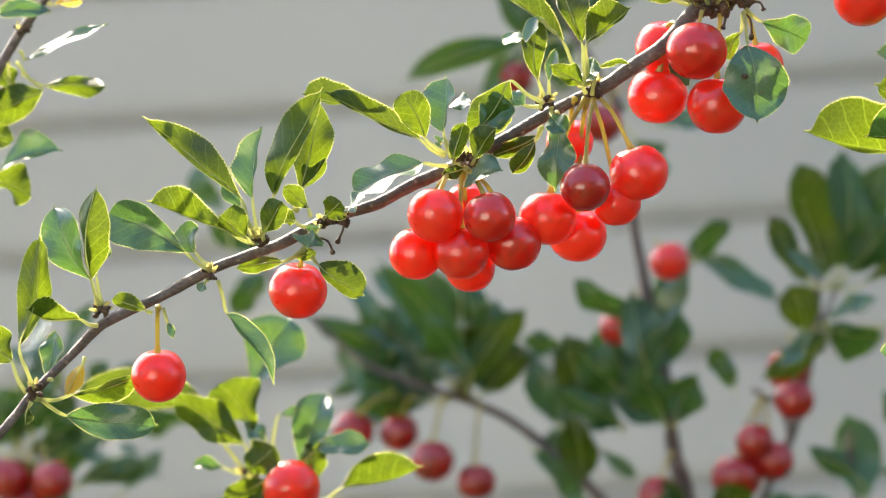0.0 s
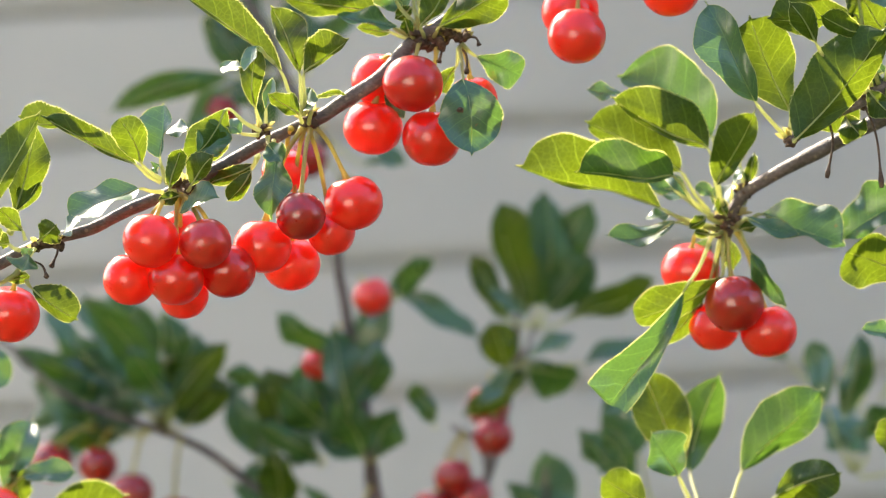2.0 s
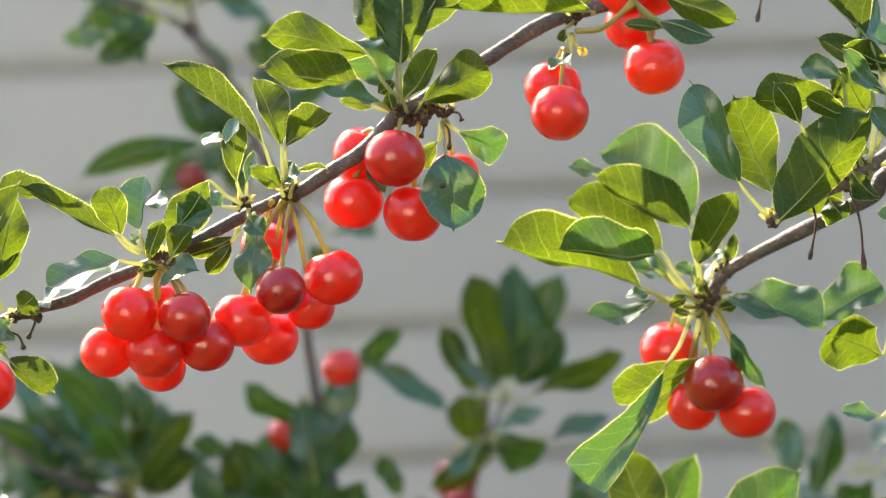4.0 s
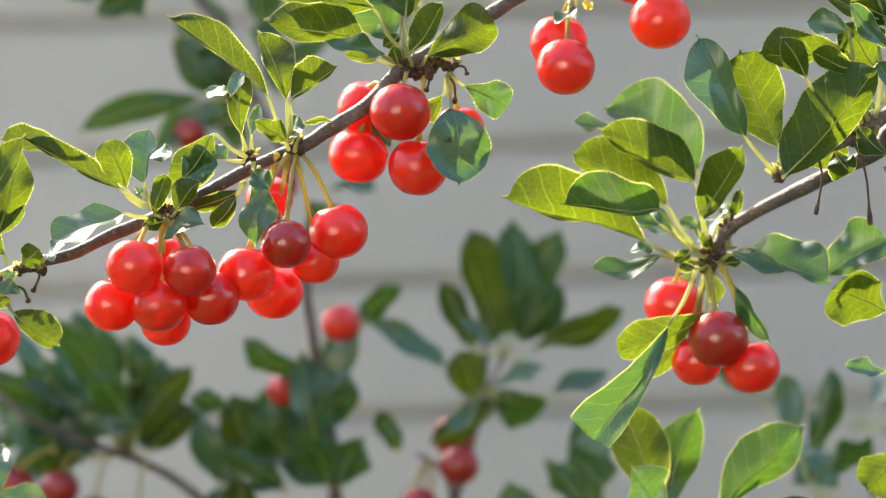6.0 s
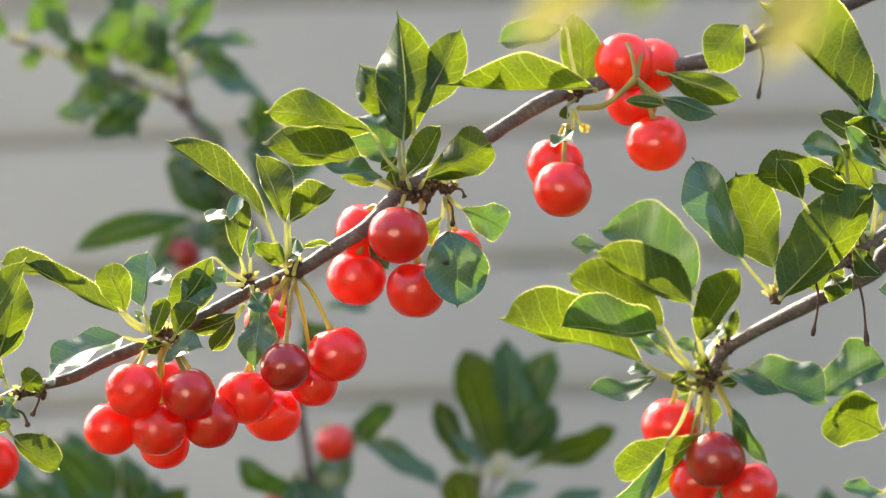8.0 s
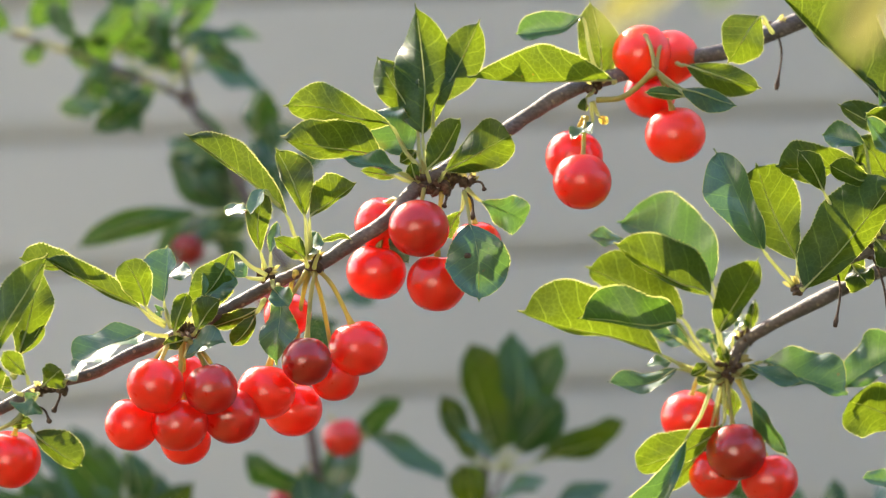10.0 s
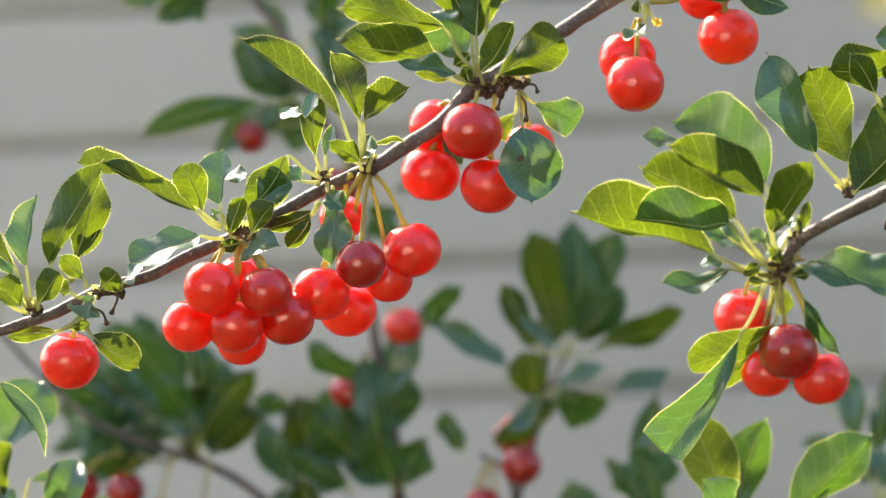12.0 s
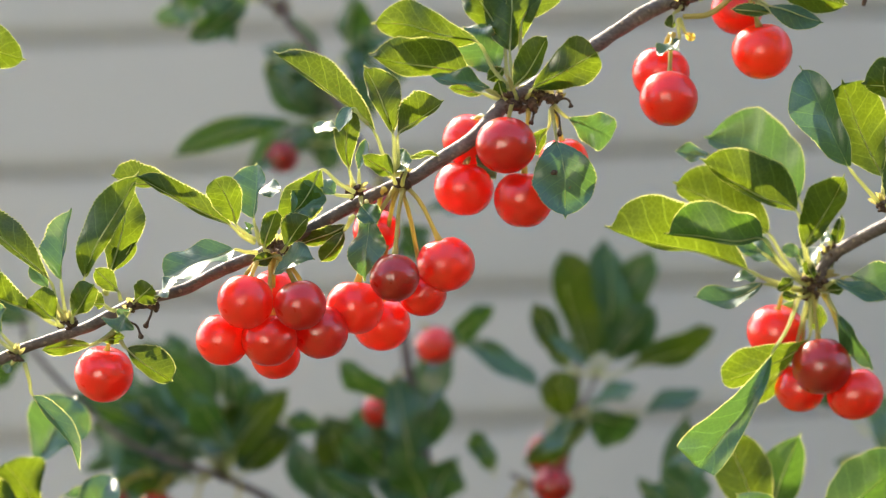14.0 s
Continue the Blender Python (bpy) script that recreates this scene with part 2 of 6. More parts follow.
# ---- setting ----
def ground():
    verts, faces = [], []
    rim = [-2000, -300, -60, -20, -8, -4, -2, -1, 0, 1, 2, 4, 8, 20, 60, 300, 2000]
    n = len(rim)
    for y in rim:
        for x in rim:
            near = max(abs(x), abs(y)) <= 8
            verts.append((x, y, 0.02 * noise.noise(Vector((x, y, 0)) * 0.7) if near else 0.0))
    for j in range(n - 1):
        for i in range(n - 1):
            faces.append((j * n + i, j * n + i + 1, (j + 1) * n + i + 1, (j + 1) * n + i))
    tagged(new("ground", mesh_from("ground", verts, faces, [GROUND])), "patchy green lawn and bare soil", "ground", kind="structure")


def box(x0, y0, z0, x1, y1, z1):
    verts = [(x, y, z) for z in (z0, z1) for y in (y0, y1) for x in (x0, x1)]
    faces = [(0, 2, 3, 1), (4, 5, 7, 6), (0, 1, 5, 4), (2, 6, 7, 3), (0, 4, 6, 2), (1, 3, 7, 5)]
    return verts, faces


# WALL_X0 and WALL_TOP lie out of view, set to shade the back bush
WALL_Y, WALL_X0, WALL_X1, LAP, WALL_TOP = 1.545, -1.13, 6.0, 0.1143, 2.55


def siding_wall():
    wall = tagged(new("wall_north", mesh_from("wall_core", *box(WALL_X0, WALL_Y + 0.016, 0, WALL_X1, WALL_Y + 0.2, WALL_TOP), [SIDING], False)),
                  "house wall clad in pale beige-grey lap siding boards", "wall", kind="structure")
    # board with a flat face, a square top ledge and a lower edge that rolls back into the joint
    profile = [(0.0155, 0.0), (0.0150, 0.0)]
    for i in range(1, 8):
        a = i / 7 * math.pi / 2
        profile.append((0.0150 * (1 - math.sin(a)), 0.0015 + 0.0190 * (1 - math.cos(a))))
    profile += [(0.0003, 0.06), (0.0006, LAP - 0.0012), (0.0016, LAP), (0.0155, LAP)]
    n = len(profile)
    length = WALL_X1 - WALL_X0
    verts = [(x, y, z) for x in (0.0, length) for y, z in profile]
    faces = [(i, (i + 1) % n, n + (i + 1) % n, n + i) for i in range(n)] + [tuple(range(n - 1, -1, -1)), tuple(range(n, 2 * n))]
    board = mesh_from("siding_board", verts, faces, [SIDING], False)
    first = 1.3665 - 11 * LAP
    for row in range(21):
        ob = part("siding_board", board, wall)
        ob.location = (WALL_X0, WALL_Y, first + row * LAP)
    # added post at the wall's unseen end, where sunlight is cut off
    post = mesh_from("corner_post", *box(WALL_X0 - 0.05, WALL_Y - 0.012, 0, WALL_X0 - 0.002, WALL_Y + 0.2, WALL_TOP), [SIDING], False)
    part("corner_post", post, wall)


def roof():
    # added, never in view: its eave keeps sun off the back bush
    eave, rise = WALL_Y - 0.012, 0.30
    verts = [(x, eave + d, WALL_TOP + z + d * rise) for x in (WALL_X0 - 0.1, WALL_X1 + 0.1) for d, z in ((0, 0), (0, 0.03), (4.0, 0.03), (4.0, 0))]
    faces = [(0, 1, 5, 4), (1, 2, 6, 5), (2, 3, 7, 6), (3, 0, 4, 7), (3, 2, 1, 0), (4, 5, 6, 7)]
    tagged(new("roof", mesh_from("roof", verts, faces, [SPUR], False)), "unseen dark sloping roof added above the siding wall to cast shade", "roof", kind="structure")


def unseen_walls():
    # added out of view: pale slab mirrored as the cherries' highlight
    tagged(new("wall_south", mesh_from("wall_south", *box(-5.4, -7.4, 0, -0.2, -7.2, 3.5), [REFLECTOR], False)), "unseen pale wall added as a reflector for the cherries", "wall", kind="structure")
    # added out of view: dark slab that keeps sky light off
    tagged(new("wall_south", mesh_from("sky_blocker", *box(-14, -8.0, 0, 14, -7.6, 6.0), [BLOCKER], False)), "unseen tall dark wall added to block sky light", "wall", kind="structure")


ground()
siding_wall()
roof()
unseen_walls()


# ---- plants ----
def bush(name, x, y, label):
    ob = new(name)
    ob.location = (x, y, 0)
    return tagged(ob, label, "bush")


def local(parent, verts):
    o = parent.matrix_world.translation if parent.parent else parent.location
    return [Vector(v) - o for v in verts]


def limb(parent, name, r0, r1, *points):
    pts = spline(points, 6)
    n = len(pts) - 1
    radii = []
    for i, p in enumerate(pts):
        r = (r0 + (r1 - r0) * (i / n) ** 1.35) * 0.001
        radii.append(r * (1 + 0.16 * noise.noise(p * 90)))
    verts, faces = tube(pts, radii, 12, 0.10)
    return part(name, mesh_from(name, local(parent, verts), faces, [BARK]), parent)


def spur(parent, at, size):
    """A short knobbly fruiting spur ringed by old scars, with pointed bud scales."""
    rng = random.Random(round(at[0] * 1e5) + round(at[2] * 1e4))
    at = Vector(at)
    verts, faces = [], []
    for k in range(8):
        r = size * 0.001 * rng.uniform(0.22, 0.42)
        o = at + Vector((rng.uniform(-1, 1), rng.uniform(-0.7, 0.5), rng.uniform(-0.8, 1))) * size * 0.0008
        way = Vector((rng.uniform(-1, 1), rng.uniform(-1, 0.5), rng.uniform(-0.6, 1))).normalized()
        pts, rad = [], []
        for i in range(8):
            t = i / 7
            pts.append(o + way * r * (t - 0.5) * 4.4)
            rad.append(max(0.00008, r * math.sin(math.pi * (0.1 + 0.86 * t)) ** 0.6 * (1 + 0.30 * (i % 2))))
        v, f = tube(pts, rad, 7, 0.45)
        faces += [tuple(i + len(verts) for i in q) for q in f]
        verts += v
    knob = part("spur", mesh_from("spur", local(parent, verts), faces, [SPUR]), parent)
    verts, faces = [], []
    for k in range(5):
        way = Vector((rng.uniform(-0.9, 0.9), rng.uniform(-0.9, 0.3), rng.uniform(0.1, 1.0))).normalized()
        side = way.cross(Vector((rng.uniform(-1, 1), 1, rng.uniform(-1, 1)))).normalized()
        out = side.cross(way)
        long, wide = size * rng.uniform(0.0009, 0.0017), size * rng.uniform(0.00022, 0.00036)
        o = at + way * size * 0.0006
        n = len(verts)
        for i in range(6):
            t = i / 5
            b = wide * math.sin(math.pi * (0.15 + 0.83 * t)) ** 0.8
            c = o + way * long * t + out * long * 0.35 * t * t
            verts += [c - side * b, c + out * b * 0.6, c + side * b]
        for i in range(5):
            for q in range(2):
                e = n + i * 3 + q
                faces.append((e, e + 1, e + 4, e + 3))
    part("bud", mesh_from("bud", local(parent, verts), faces, [BUD]), knob, "papery yellow-green bud scales")
    return knob


def dry_stalk(parent, a, b):
    a, b = Vector(a), Vector(b)
    mid = a.lerp(b, 0.45) + Vector((0.0015, -0.001, 0.001))
    pts = spline([a, mid, b], 7)
    rad = [0.00042] * (len(pts) - 3) + [0.0006, 0.0010, 0.0007]
    verts, faces = tube(pts, rad, 6, 0.15)
    return part("dry_stalk", mesh_from("dry_stalk", local(parent, verts), faces, [SPUR]), parent, "dry brown fruit stalk left without its cherry")


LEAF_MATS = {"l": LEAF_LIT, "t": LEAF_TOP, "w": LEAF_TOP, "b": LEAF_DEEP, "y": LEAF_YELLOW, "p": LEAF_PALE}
leaf_rng = random.Random(11)


def leaf(parent, kind, base, heel, tip, width, curl=None, fold=None, k=0.5, s="", blunt=0, halves=None, pk=0, sh=0, face=None, fine=True):
    """A leaf: a toothed, veined blade from heel to tip, and its petiole, which runs on as the midrib."""
    rng = leaf_rng
    base, heel, tip = Vector(base), Vector(heel), Vector(tip)
    e = tip - heel
    length = e.length
    e.normalize()
    upper = kind in "tw"
    if kind == "w":
        hint = Vector((-0.46, -0.70, 0.54)) if halves else Vector((-0.57, -0.45, 0.67))
    elif kind == "t":
        hint = Vector((rng.uniform(-0.75, 0.15), -0.75, rng.uniform(0.2, 0.95)))
    else:
        hint = Vector((rng.uniform(-0.4, 0.4), -1, rng.uniform(-0.6, 0.15)))
    if face:
        hint = Vector(face)
    nrm = hint - e * hint.dot(e)
    nrm.normalize()
    side = e.cross(nrm)
    curl = rng.uniform(-0.10, 0.16) * (0.4 if kind == "w" else 1) if curl is None else curl
    fold = rng.uniform(14, 44) if fold is None else fold
    if kind == "w":
        fold = 4
    sign = 1 if upper else -1
    angles = [min(62, max(-5, fold + rng.uniform(-14, 18))) for _ in range(2)]
    if kind == "w":
        angles = [4, 17]
    share = [2 * k, 2 * (1 - k)]
    if s:
        # folded shut along the midrib: one half faces out, the other stands behind it
        seen = "LR".index(s)
        angles[seen], angles[1 - seen] = rng.uniform(-6, 10), rng.uniform(98, 112)
        share = [1.0, 1.0]
        share[seen] = 1.85
    slopes = [(math.cos(radians(a)) * q, sign * math.sin(radians(a)) * q) for a, q in zip(angles, share)]
    cup = rng.uniform(-0.1, 0.5) * -sign
    if halves:
        # each half of the blade has its own breadth
        mean = (halves[0] + halves[1]) / 2
        width, fold = halves[0] + halves[1], 0
        slopes = [(q / mean, sign * math.tan(radians(rng.uniform(6, 24) * 1.5)) * q / mean) for q in halves]
        cup *= 0.4
    bend = rng.uniform(-0.07, 0.07)
    if kind == "w":
        cup, bend = cup * 0.2, 0.0
    half = width * 0.00051 / max(0.62, (1 if s else math.cos(radians(fold))) * abs(nrm.y))
    # across the blade: the share of its half, the share of a tooth, and the thin rim outside it
    cols = [(0, 0, 0), (0.3, 0, 0), (0.62, 0, 0), (0.9, 0, 0), (1, 1, 0), (1, 1, 1)] if fine else [(0, 0, 0), (0.5, 0, 0), (1, 0, 0)]
    cols = [(-v, a, b) for v, a, b in cols[:0:-1]] + cols
    teeth = max(8, round(length / 0.0014))
    nu = teeth * 3 if fine else 16
    wave_a, wave_p, twist = rng.uniform(0.05, 0.2), rng.uniform(0, 6.3), rng.uniform(-0.8, 0.8) * (0.35 if halves else 1)
    seed = Vector((rng.uniform(0, 90), 0, 0))
    if face:
        wave_a *= 0.4
    if kind == "w":
        wave_a, twist = 0.11, twist * 0.5
    lean = rng.uniform(-0.06, 0.06)
    peak = rng.uniform(0.75, 1.1)
    sharp = rng.uniform(0.48, 0.8)
    top = peak / (peak + sharp)
    if blunt:
        peak, sharp = 0.95, 0.38
        top = peak / (peak + sharp)
    if pk:
        peak, sharp = pk, sh
        top = peak / (peak + sharp)
    high = top ** peak * (1 - top) ** sharp
    # the blade narrows quickly to a short point
    end, point = (1.0, 0.0) if pk and sh < 0.2 else (0.98, 0.22) if blunt else (0.95, 0.40)

    def outline(u):
        q = min(1.0, u / end)
        return max(q ** peak * (1 - q) ** sharp / high, point * max(0.0, (1 - u) / 0.2) ** 1.3 if u > 0.8 else 0.0, 0.012)

    def spine(u):
        return heel + e * length * u + nrm * length * (curl * 4 * u * (1 - u) + bend * math.sin(6.283 * u)) + side * length * lean * 4 * u * (1 - u)

    verts, uvs, faces, slots = [], [], [], []
    for i in range(nu + 1):
        u = i / nu
        lobe = 1 + 0.07 * math.sin(u * 7 + wave_p * 3) * (1 - u)
        f = lobe * outline(u)
        c = spine(u)
        tw = twist * (u - 0.4)
        s2 = side * math.cos(tw) + nrm * math.sin(tw)
        n2 = nrm * math.cos(tw) - side * math.sin(tw)
        for v, tooth, rim in cols:
            w = half * f * v * (1 + 0.10 * noise.noise(seed + Vector((u * 5, v * 0.8, 3))))
            edge = abs(v)
            if tooth:
                saw = (0.1, 1.0, 0.55)[i % 3]
                w += math.copysign(0.00046, v) * saw * f ** 0.5 * max(0.2, 0.75 + 0.9 * noise.noise(seed + Vector((u * 37, v, 0))))
                w += math.copysign(0.00015, v) * rim
            ripple = wave_a * half * 2.8 * edge ** 2 * math.sin(u * 9 + wave_p + (1.7 if v > 0 else 0))
            across, out = slopes[v > 0]
            crumple = length * (0.030 if kind == "w" else 0.046) * noise.noise(seed + Vector((u * 3.2, v * 1.6, 7))) * (0.35 + edge)
            verts.append(c + s2 * w * across + n2 * (crumple + out * abs(w) + cup * abs(w) * edge * f + ripple * math.sin(math.pi * u)))
            uvs.append((u, v * f ** 0.4))
    m = len(cols)
    for i in range(nu):
        for j in range(m - 1):
            faces.append((i * m + j, i * m + j + 1, (i + 1) * m + j + 1, (i + 1) * m + j))
            slots.append(1 if fine and j in (0, m - 2) else 0)
    me = mesh_from("leaf", local(parent, verts), faces, [LEAF_MATS[kind], MARGIN_GLINT], True, slots, uvs)
    blade = part("leaf", me, parent)
    droop = base.lerp(heel, 0.5) + Vector((0, 0, -0.06 * (heel - base).length)) + nrm * 0.05 * (heel - base).length
    pts = spline([base, droop, heel, spine(0.3), spine(0.62), spine(0.9)], 5)
    n = len(pts) - 1
    off = nrm * (-0.00022 if upper else 0.00018)
    thick = 0.00062 if fine else 0.0006
    radii = [thick * (1.35 - 1.1 * (i / n)) * (1 if i < 10 else 0.62) for i in range(n + 1)]
    verts, faces = tube([p + off for p in pts], radii, 6)
    part("petiole", mesh_from("petiole", local(parent, verts), faces, [PETIOLE]), blade)
    return blade


def fruit_stalk(parent, a, b):
    """The shared pale stalk of a bunch of cherries."""
    a, b = Vector(a), Vector(b)
    pts = spline([a, a.lerp(b, 0.45) + Vector((0, -0.002, -0.0035)), b], 8)
    n = len(pts) - 1
    radii = [0.0010 + 0.0007 * math.exp(-((1 - i / n) / 0.10) ** 2) for i in range(n + 1)]
    verts, faces = tube(pts, radii, 8, 0.08)
    return part("fruit_stalk", mesh_from("fruit_stalk", local(parent, verts), faces, [STEM]), parent, "pale yellow-green fruit stalk")


def leaf_scar(parent, blade, at, facing, radius):
    """A small dried scar with a ragged rim, lying on a blade."""
    at, facing = Vector(at), Vector(facing).normalized()
    side = facing.cross(Vector((0, 0, 1))).normalized()
    up = side.cross(facing)
    verts, faces, n = [at + facing * radius * 0.5], [], 14
    for ring, lift in ((0.55, 0.4), (1.0, -0.1)):
        for i in range(n):
            a = 2 * math.pi * i / n
            r = radius * ring * (1 + 0.35 * noise.noise(Vector((math.cos(a) * 1.7, math.sin(a) * 1.7, 4))))
            verts.append(at + side * r * math.cos(a) + up * r * 0.8 * math.sin(a) + facing * radius * lift)
    for i in range(n):
        q = (i + 1) % n
        faces += [(0, 1 + i, 1 + q), (1 + i, 1 + n + i, 1 + n + q, 1 + q)]
    part("scar", mesh_from("scar", local(parent, verts), faces, [SPUR]), blade, "small dry dark brown scar")


def cherry(at, centre, radius, ripe, where):
    """A cherry on its stalk, hung from the twig at the given place."""
    at, centre = Vector(at), Vector(centre)
    r = radius * 0.001
    rng = random.Random(round(centre.x * 1e5) + round(centre.z * 1e5))
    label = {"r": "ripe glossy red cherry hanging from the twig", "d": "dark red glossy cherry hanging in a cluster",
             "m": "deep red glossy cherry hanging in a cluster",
             "o": "bright orange-red cherry glowing against the light"}[ripe]
    if where == "back":
        label = "dark red cherry hanging in the shaded bush behind"
    group = {"front": "cherries on the front branch", "mid": "cherries on the side twig", "back": "cherries on the back bush"}[where]
    thing = new("cherry")
    thing.location = centre
    tagged(thing, label, "cherry", group)
    axis = (Vector((0, 0, 1)) + (at - centre).normalized() * 0.7 + Vector((rng.uniform(-0.1, 0.1), rng.uniform(-0.15, 0.1), 0))).normalized()
    turn = axis.to_track_quat("Z", "Y")
    nu, nv = 36, 24
    verts, faces = [], []
    flat = rng.uniform(0.93, 1.0)
    for j in range(1, nv):
        th = math.pi * j / nv
        for i in range(nu):
            ph = 2 * math.pi * i / nu
            rad = 1 - 0.16 * math.exp(-(th / 0.34) ** 2) - 0.03 * math.exp(-((math.pi - th) / 0.25) ** 2)
            rad -= 0.012 * math.exp(-(math.sin(ph / 2) / 0.12) ** 2) * math.sin(th)
            rad += 0.012 * noise.noise(Vector((math.sin(th) * math.cos(ph), math.sin(th) * math.sin(ph), math.cos(th))) * 1.6 + centre * 90)
            verts.append(turn @ Vector((r * rad * math.sin(th) * math.cos(ph), r * rad * math.sin(th) * math.sin(ph), r * flat * rad * math.cos(th))))
    for j in range(nv - 2):
        for i in range(nu):
            k = (i + 1) % nu
            faces.append((j * nu + i, (j + 1) * nu + i, (j + 1) * nu + k, j * nu + k))
    verts.append(turn @ Vector((0, 0, r * flat * 0.80)))
    verts.append(turn @ Vector((0, 0, -r * flat * 0.97)))
    for i in range(nu):
        k = (i + 1) % nu
        faces.append((len(verts) - 2, i, k))
        faces.append((len(verts) - 1, (nv - 2) * nu + k, (nv - 2) * nu + i))
    part("fruit", mesh_from("fruit", verts, faces, [CHERRY[ripe]]), thing)
    pit = centre + axis * r * 0.78
    reach = (pit - at).length
    bend = at.lerp(pit, 0.5) + Vector((0, 0, 0.10 * reach)) + axis * 0.05 * reach
    pts = spline([at, bend, pit], 8)
    n = len(pts) - 1
    radii = [0.00078 + 0.0004 * math.exp(-((i / n) / 0.12) ** 2) + 0.0006 * math.exp(-((1 - i / n) / 0.08) ** 2) for i in range(n + 1)]
    verts, faces = tube([p - centre for p in pts], radii, 8, 0.05)
    part("stem", mesh_from("stem", verts, faces, [STEM]), thing)
    return thing


front_bush = bush("cherry_bush", 0.62, 0.12, "cherry bush with arching fruiting branches, toothed green leaves")
side_bush = bush("cherry_bush", -0.55, 0.12, "young cherry bush with sunlit green leaves")
back_bush = bush("cherry_bush", 0.10, 0.40, "leafy cherry bush standing before the siding wall")

# stems that rise from the ground to the branches
limb(front_bush, "trunk", 14, 6, (0.62, 0.12, -0.05), (0.60, 0.11, 0.5), (0.55, 0.09, 1.0), (0.47, 0.07, 1.42), (0.40, 0.055, 1.60))
limb(side_bush, "trunk", 12, 5, (-0.55, 0.12, -0.05), (-0.54, 0.12, 0.5), (-0.50, 0.11, 1.0), (-0.42, 0.09, 1.25))
limb(back_bush, "trunk", 12, 5, (0.10, 0.40, -0.05), (0.10, 0.40, 0.5), (0.085, 0.39, 0.9), (0.065, 0.382, 1.10), (0.03, 0.38, 1.19))
limb(front_bush, "branch", 1.6, 3.15, (-0.2382, -0.0450, 1.3083), (-0.2221, -0.0450, 1.3205), (-0.2107, -0.0420, 1.3317), (-0.2025, -0.0400, 1.3410), (-0.1892, -0.0380, 1.3527), (-0.1793, -0.0370, 1.3614), (-0.1682, -0.0340, 1.3662), (-0.1598, -0.0320, 1.3694), (-0.1432, -0.0290, 1.3771), (-0.1305, -0.0260, 1.3811), (-0.1191, -0.0240, 1.3845), (-0.1079, -0.0200, 1.3898), (-0.0985, -0.0170, 1.3930), (-0.0882, -0.0140, 1.3953), (-0.0749, -0.0090, 1.4015), (-0.0571, -0.0030, 1.4082), (-0.0431, 0.0010, 1.4152), (-0.0293, 0.0030, 1.4222), (-0.0210, 0.0050, 1.4259), (-0.0106, 0.0060, 1.4299), (-0.0013, 0.0070, 1.4354), (0.0119, 0.0090, 1.4435), (0.0235, 0.0110, 1.4550), (0.0369, 0.0130, 1.4625), (0.0549, 0.0180, 1.4736), (0.0652, 0.0200, 1.4800), (0.0802, 0.0250, 1.4879), (0.1024, 0.0300, 1.4937), (0.1229, 0.0320, 1.4980), (0.1372, 0.0330, 1.5005), (0.1569, 0.0350, 1.5082), (0.3000, 0.0420, 1.5620), (0.4000, 0.0550, 1.6000))
limb(front_bush, "branch", 2.0, 3.8, (0.1329, 0.0420, 1.3886), (0.1362, 0.0410, 1.3952), (0.1418, 0.0400, 1.3999), (0.1571, 0.0340, 1.4079), (0.1759, 0.0260, 1.4168), (0.1888, 0.0220, 1.4230), (0.2108, 0.0200, 1.4345), (0.3600, 0.0450, 1.4450), (0.4900, 0.0750, 1.3600))
limb(front_bush, "branch", 2.0, 3.4, (0.1497, -0.0050, 1.4148), (0.1546, -0.0060, 1.4186), (0.1618, -0.0060, 1.4224), (0.1748, -0.0040, 1.4271), (0.1873, 0.0000, 1.4342), (0.2106, 0.0080, 1.4455), (0.3300, 0.0300, 1.5000), (0.4400, 0.0600, 1.5200))
limb(side_bush, "branch", 1.4, 3.0, (-0.1945, 0.0500, 1.4943), (-0.2106, 0.0500, 1.4767), (-0.2192, 0.0500, 1.4670), (-0.2284, 0.0500, 1.4542), (-0.2405, 0.0520, 1.4363), (-0.2597, 0.0550, 1.4129), (-0.3600, 0.0800, 1.3000), (-0.4600, 0.1000, 1.1500))
limb(side_bush, "branch", 1.6, 4.0, (-0.1556, 0.1000, 1.2978), (-0.1517, 0.1010, 1.2885), (-0.1494, 0.1040, 1.2710), (-0.1613, 0.1100, 1.2364), (-0.2200, 0.1150, 1.1200), (-0.4000, 0.1200, 0.9000), (-0.5400, 0.1200, 0.6000))
limb(front_bush, "branch", 1.4, 4.0, (0.1267, 0.1000, 1.2805), (0.1287, 0.1000, 1.2700), (0.1312, 0.1020, 1.2465), (0.2200, 0.1000, 1.1200), (0.4000, 0.1000, 0.9500), (0.5800, 0.1050, 0.7500))
limb(back_bush, "trunk", 1.9, 5.0, (-0.0106, 0.3500, 1.4051), (-0.0114, 0.3550, 1.3793), (-0.0076, 0.3600, 1.3478), (-0.0018, 0.3650, 1.3055), (-0.0002, 0.3680, 1.2738), (0.0042, 0.3700, 1.2497), (0.0045, 0.3800, 1.1932))
limb(back_bush, "branch", 1.6, 3.0, (-0.1085, 0.3650, 1.3092), (-0.0969, 0.3650, 1.3046), (-0.0741, 0.3660, 1.2927), (-0.0506, 0.3670, 1.2710), (-0.0341, 0.3700, 1.2519), (0.0035, 0.3800, 1.1985))
limb(back_bush, "branch", 1.2, 2.2, (0.0703, 0.3650, 1.3557), (0.0703, 0.3680, 1.3374), (0.0672, 0.3700, 1.3193), (0.0558, 0.3740, 1.2805), (0.0337, 0.3780, 1.2393), (0.0041, 0.3800, 1.1945))
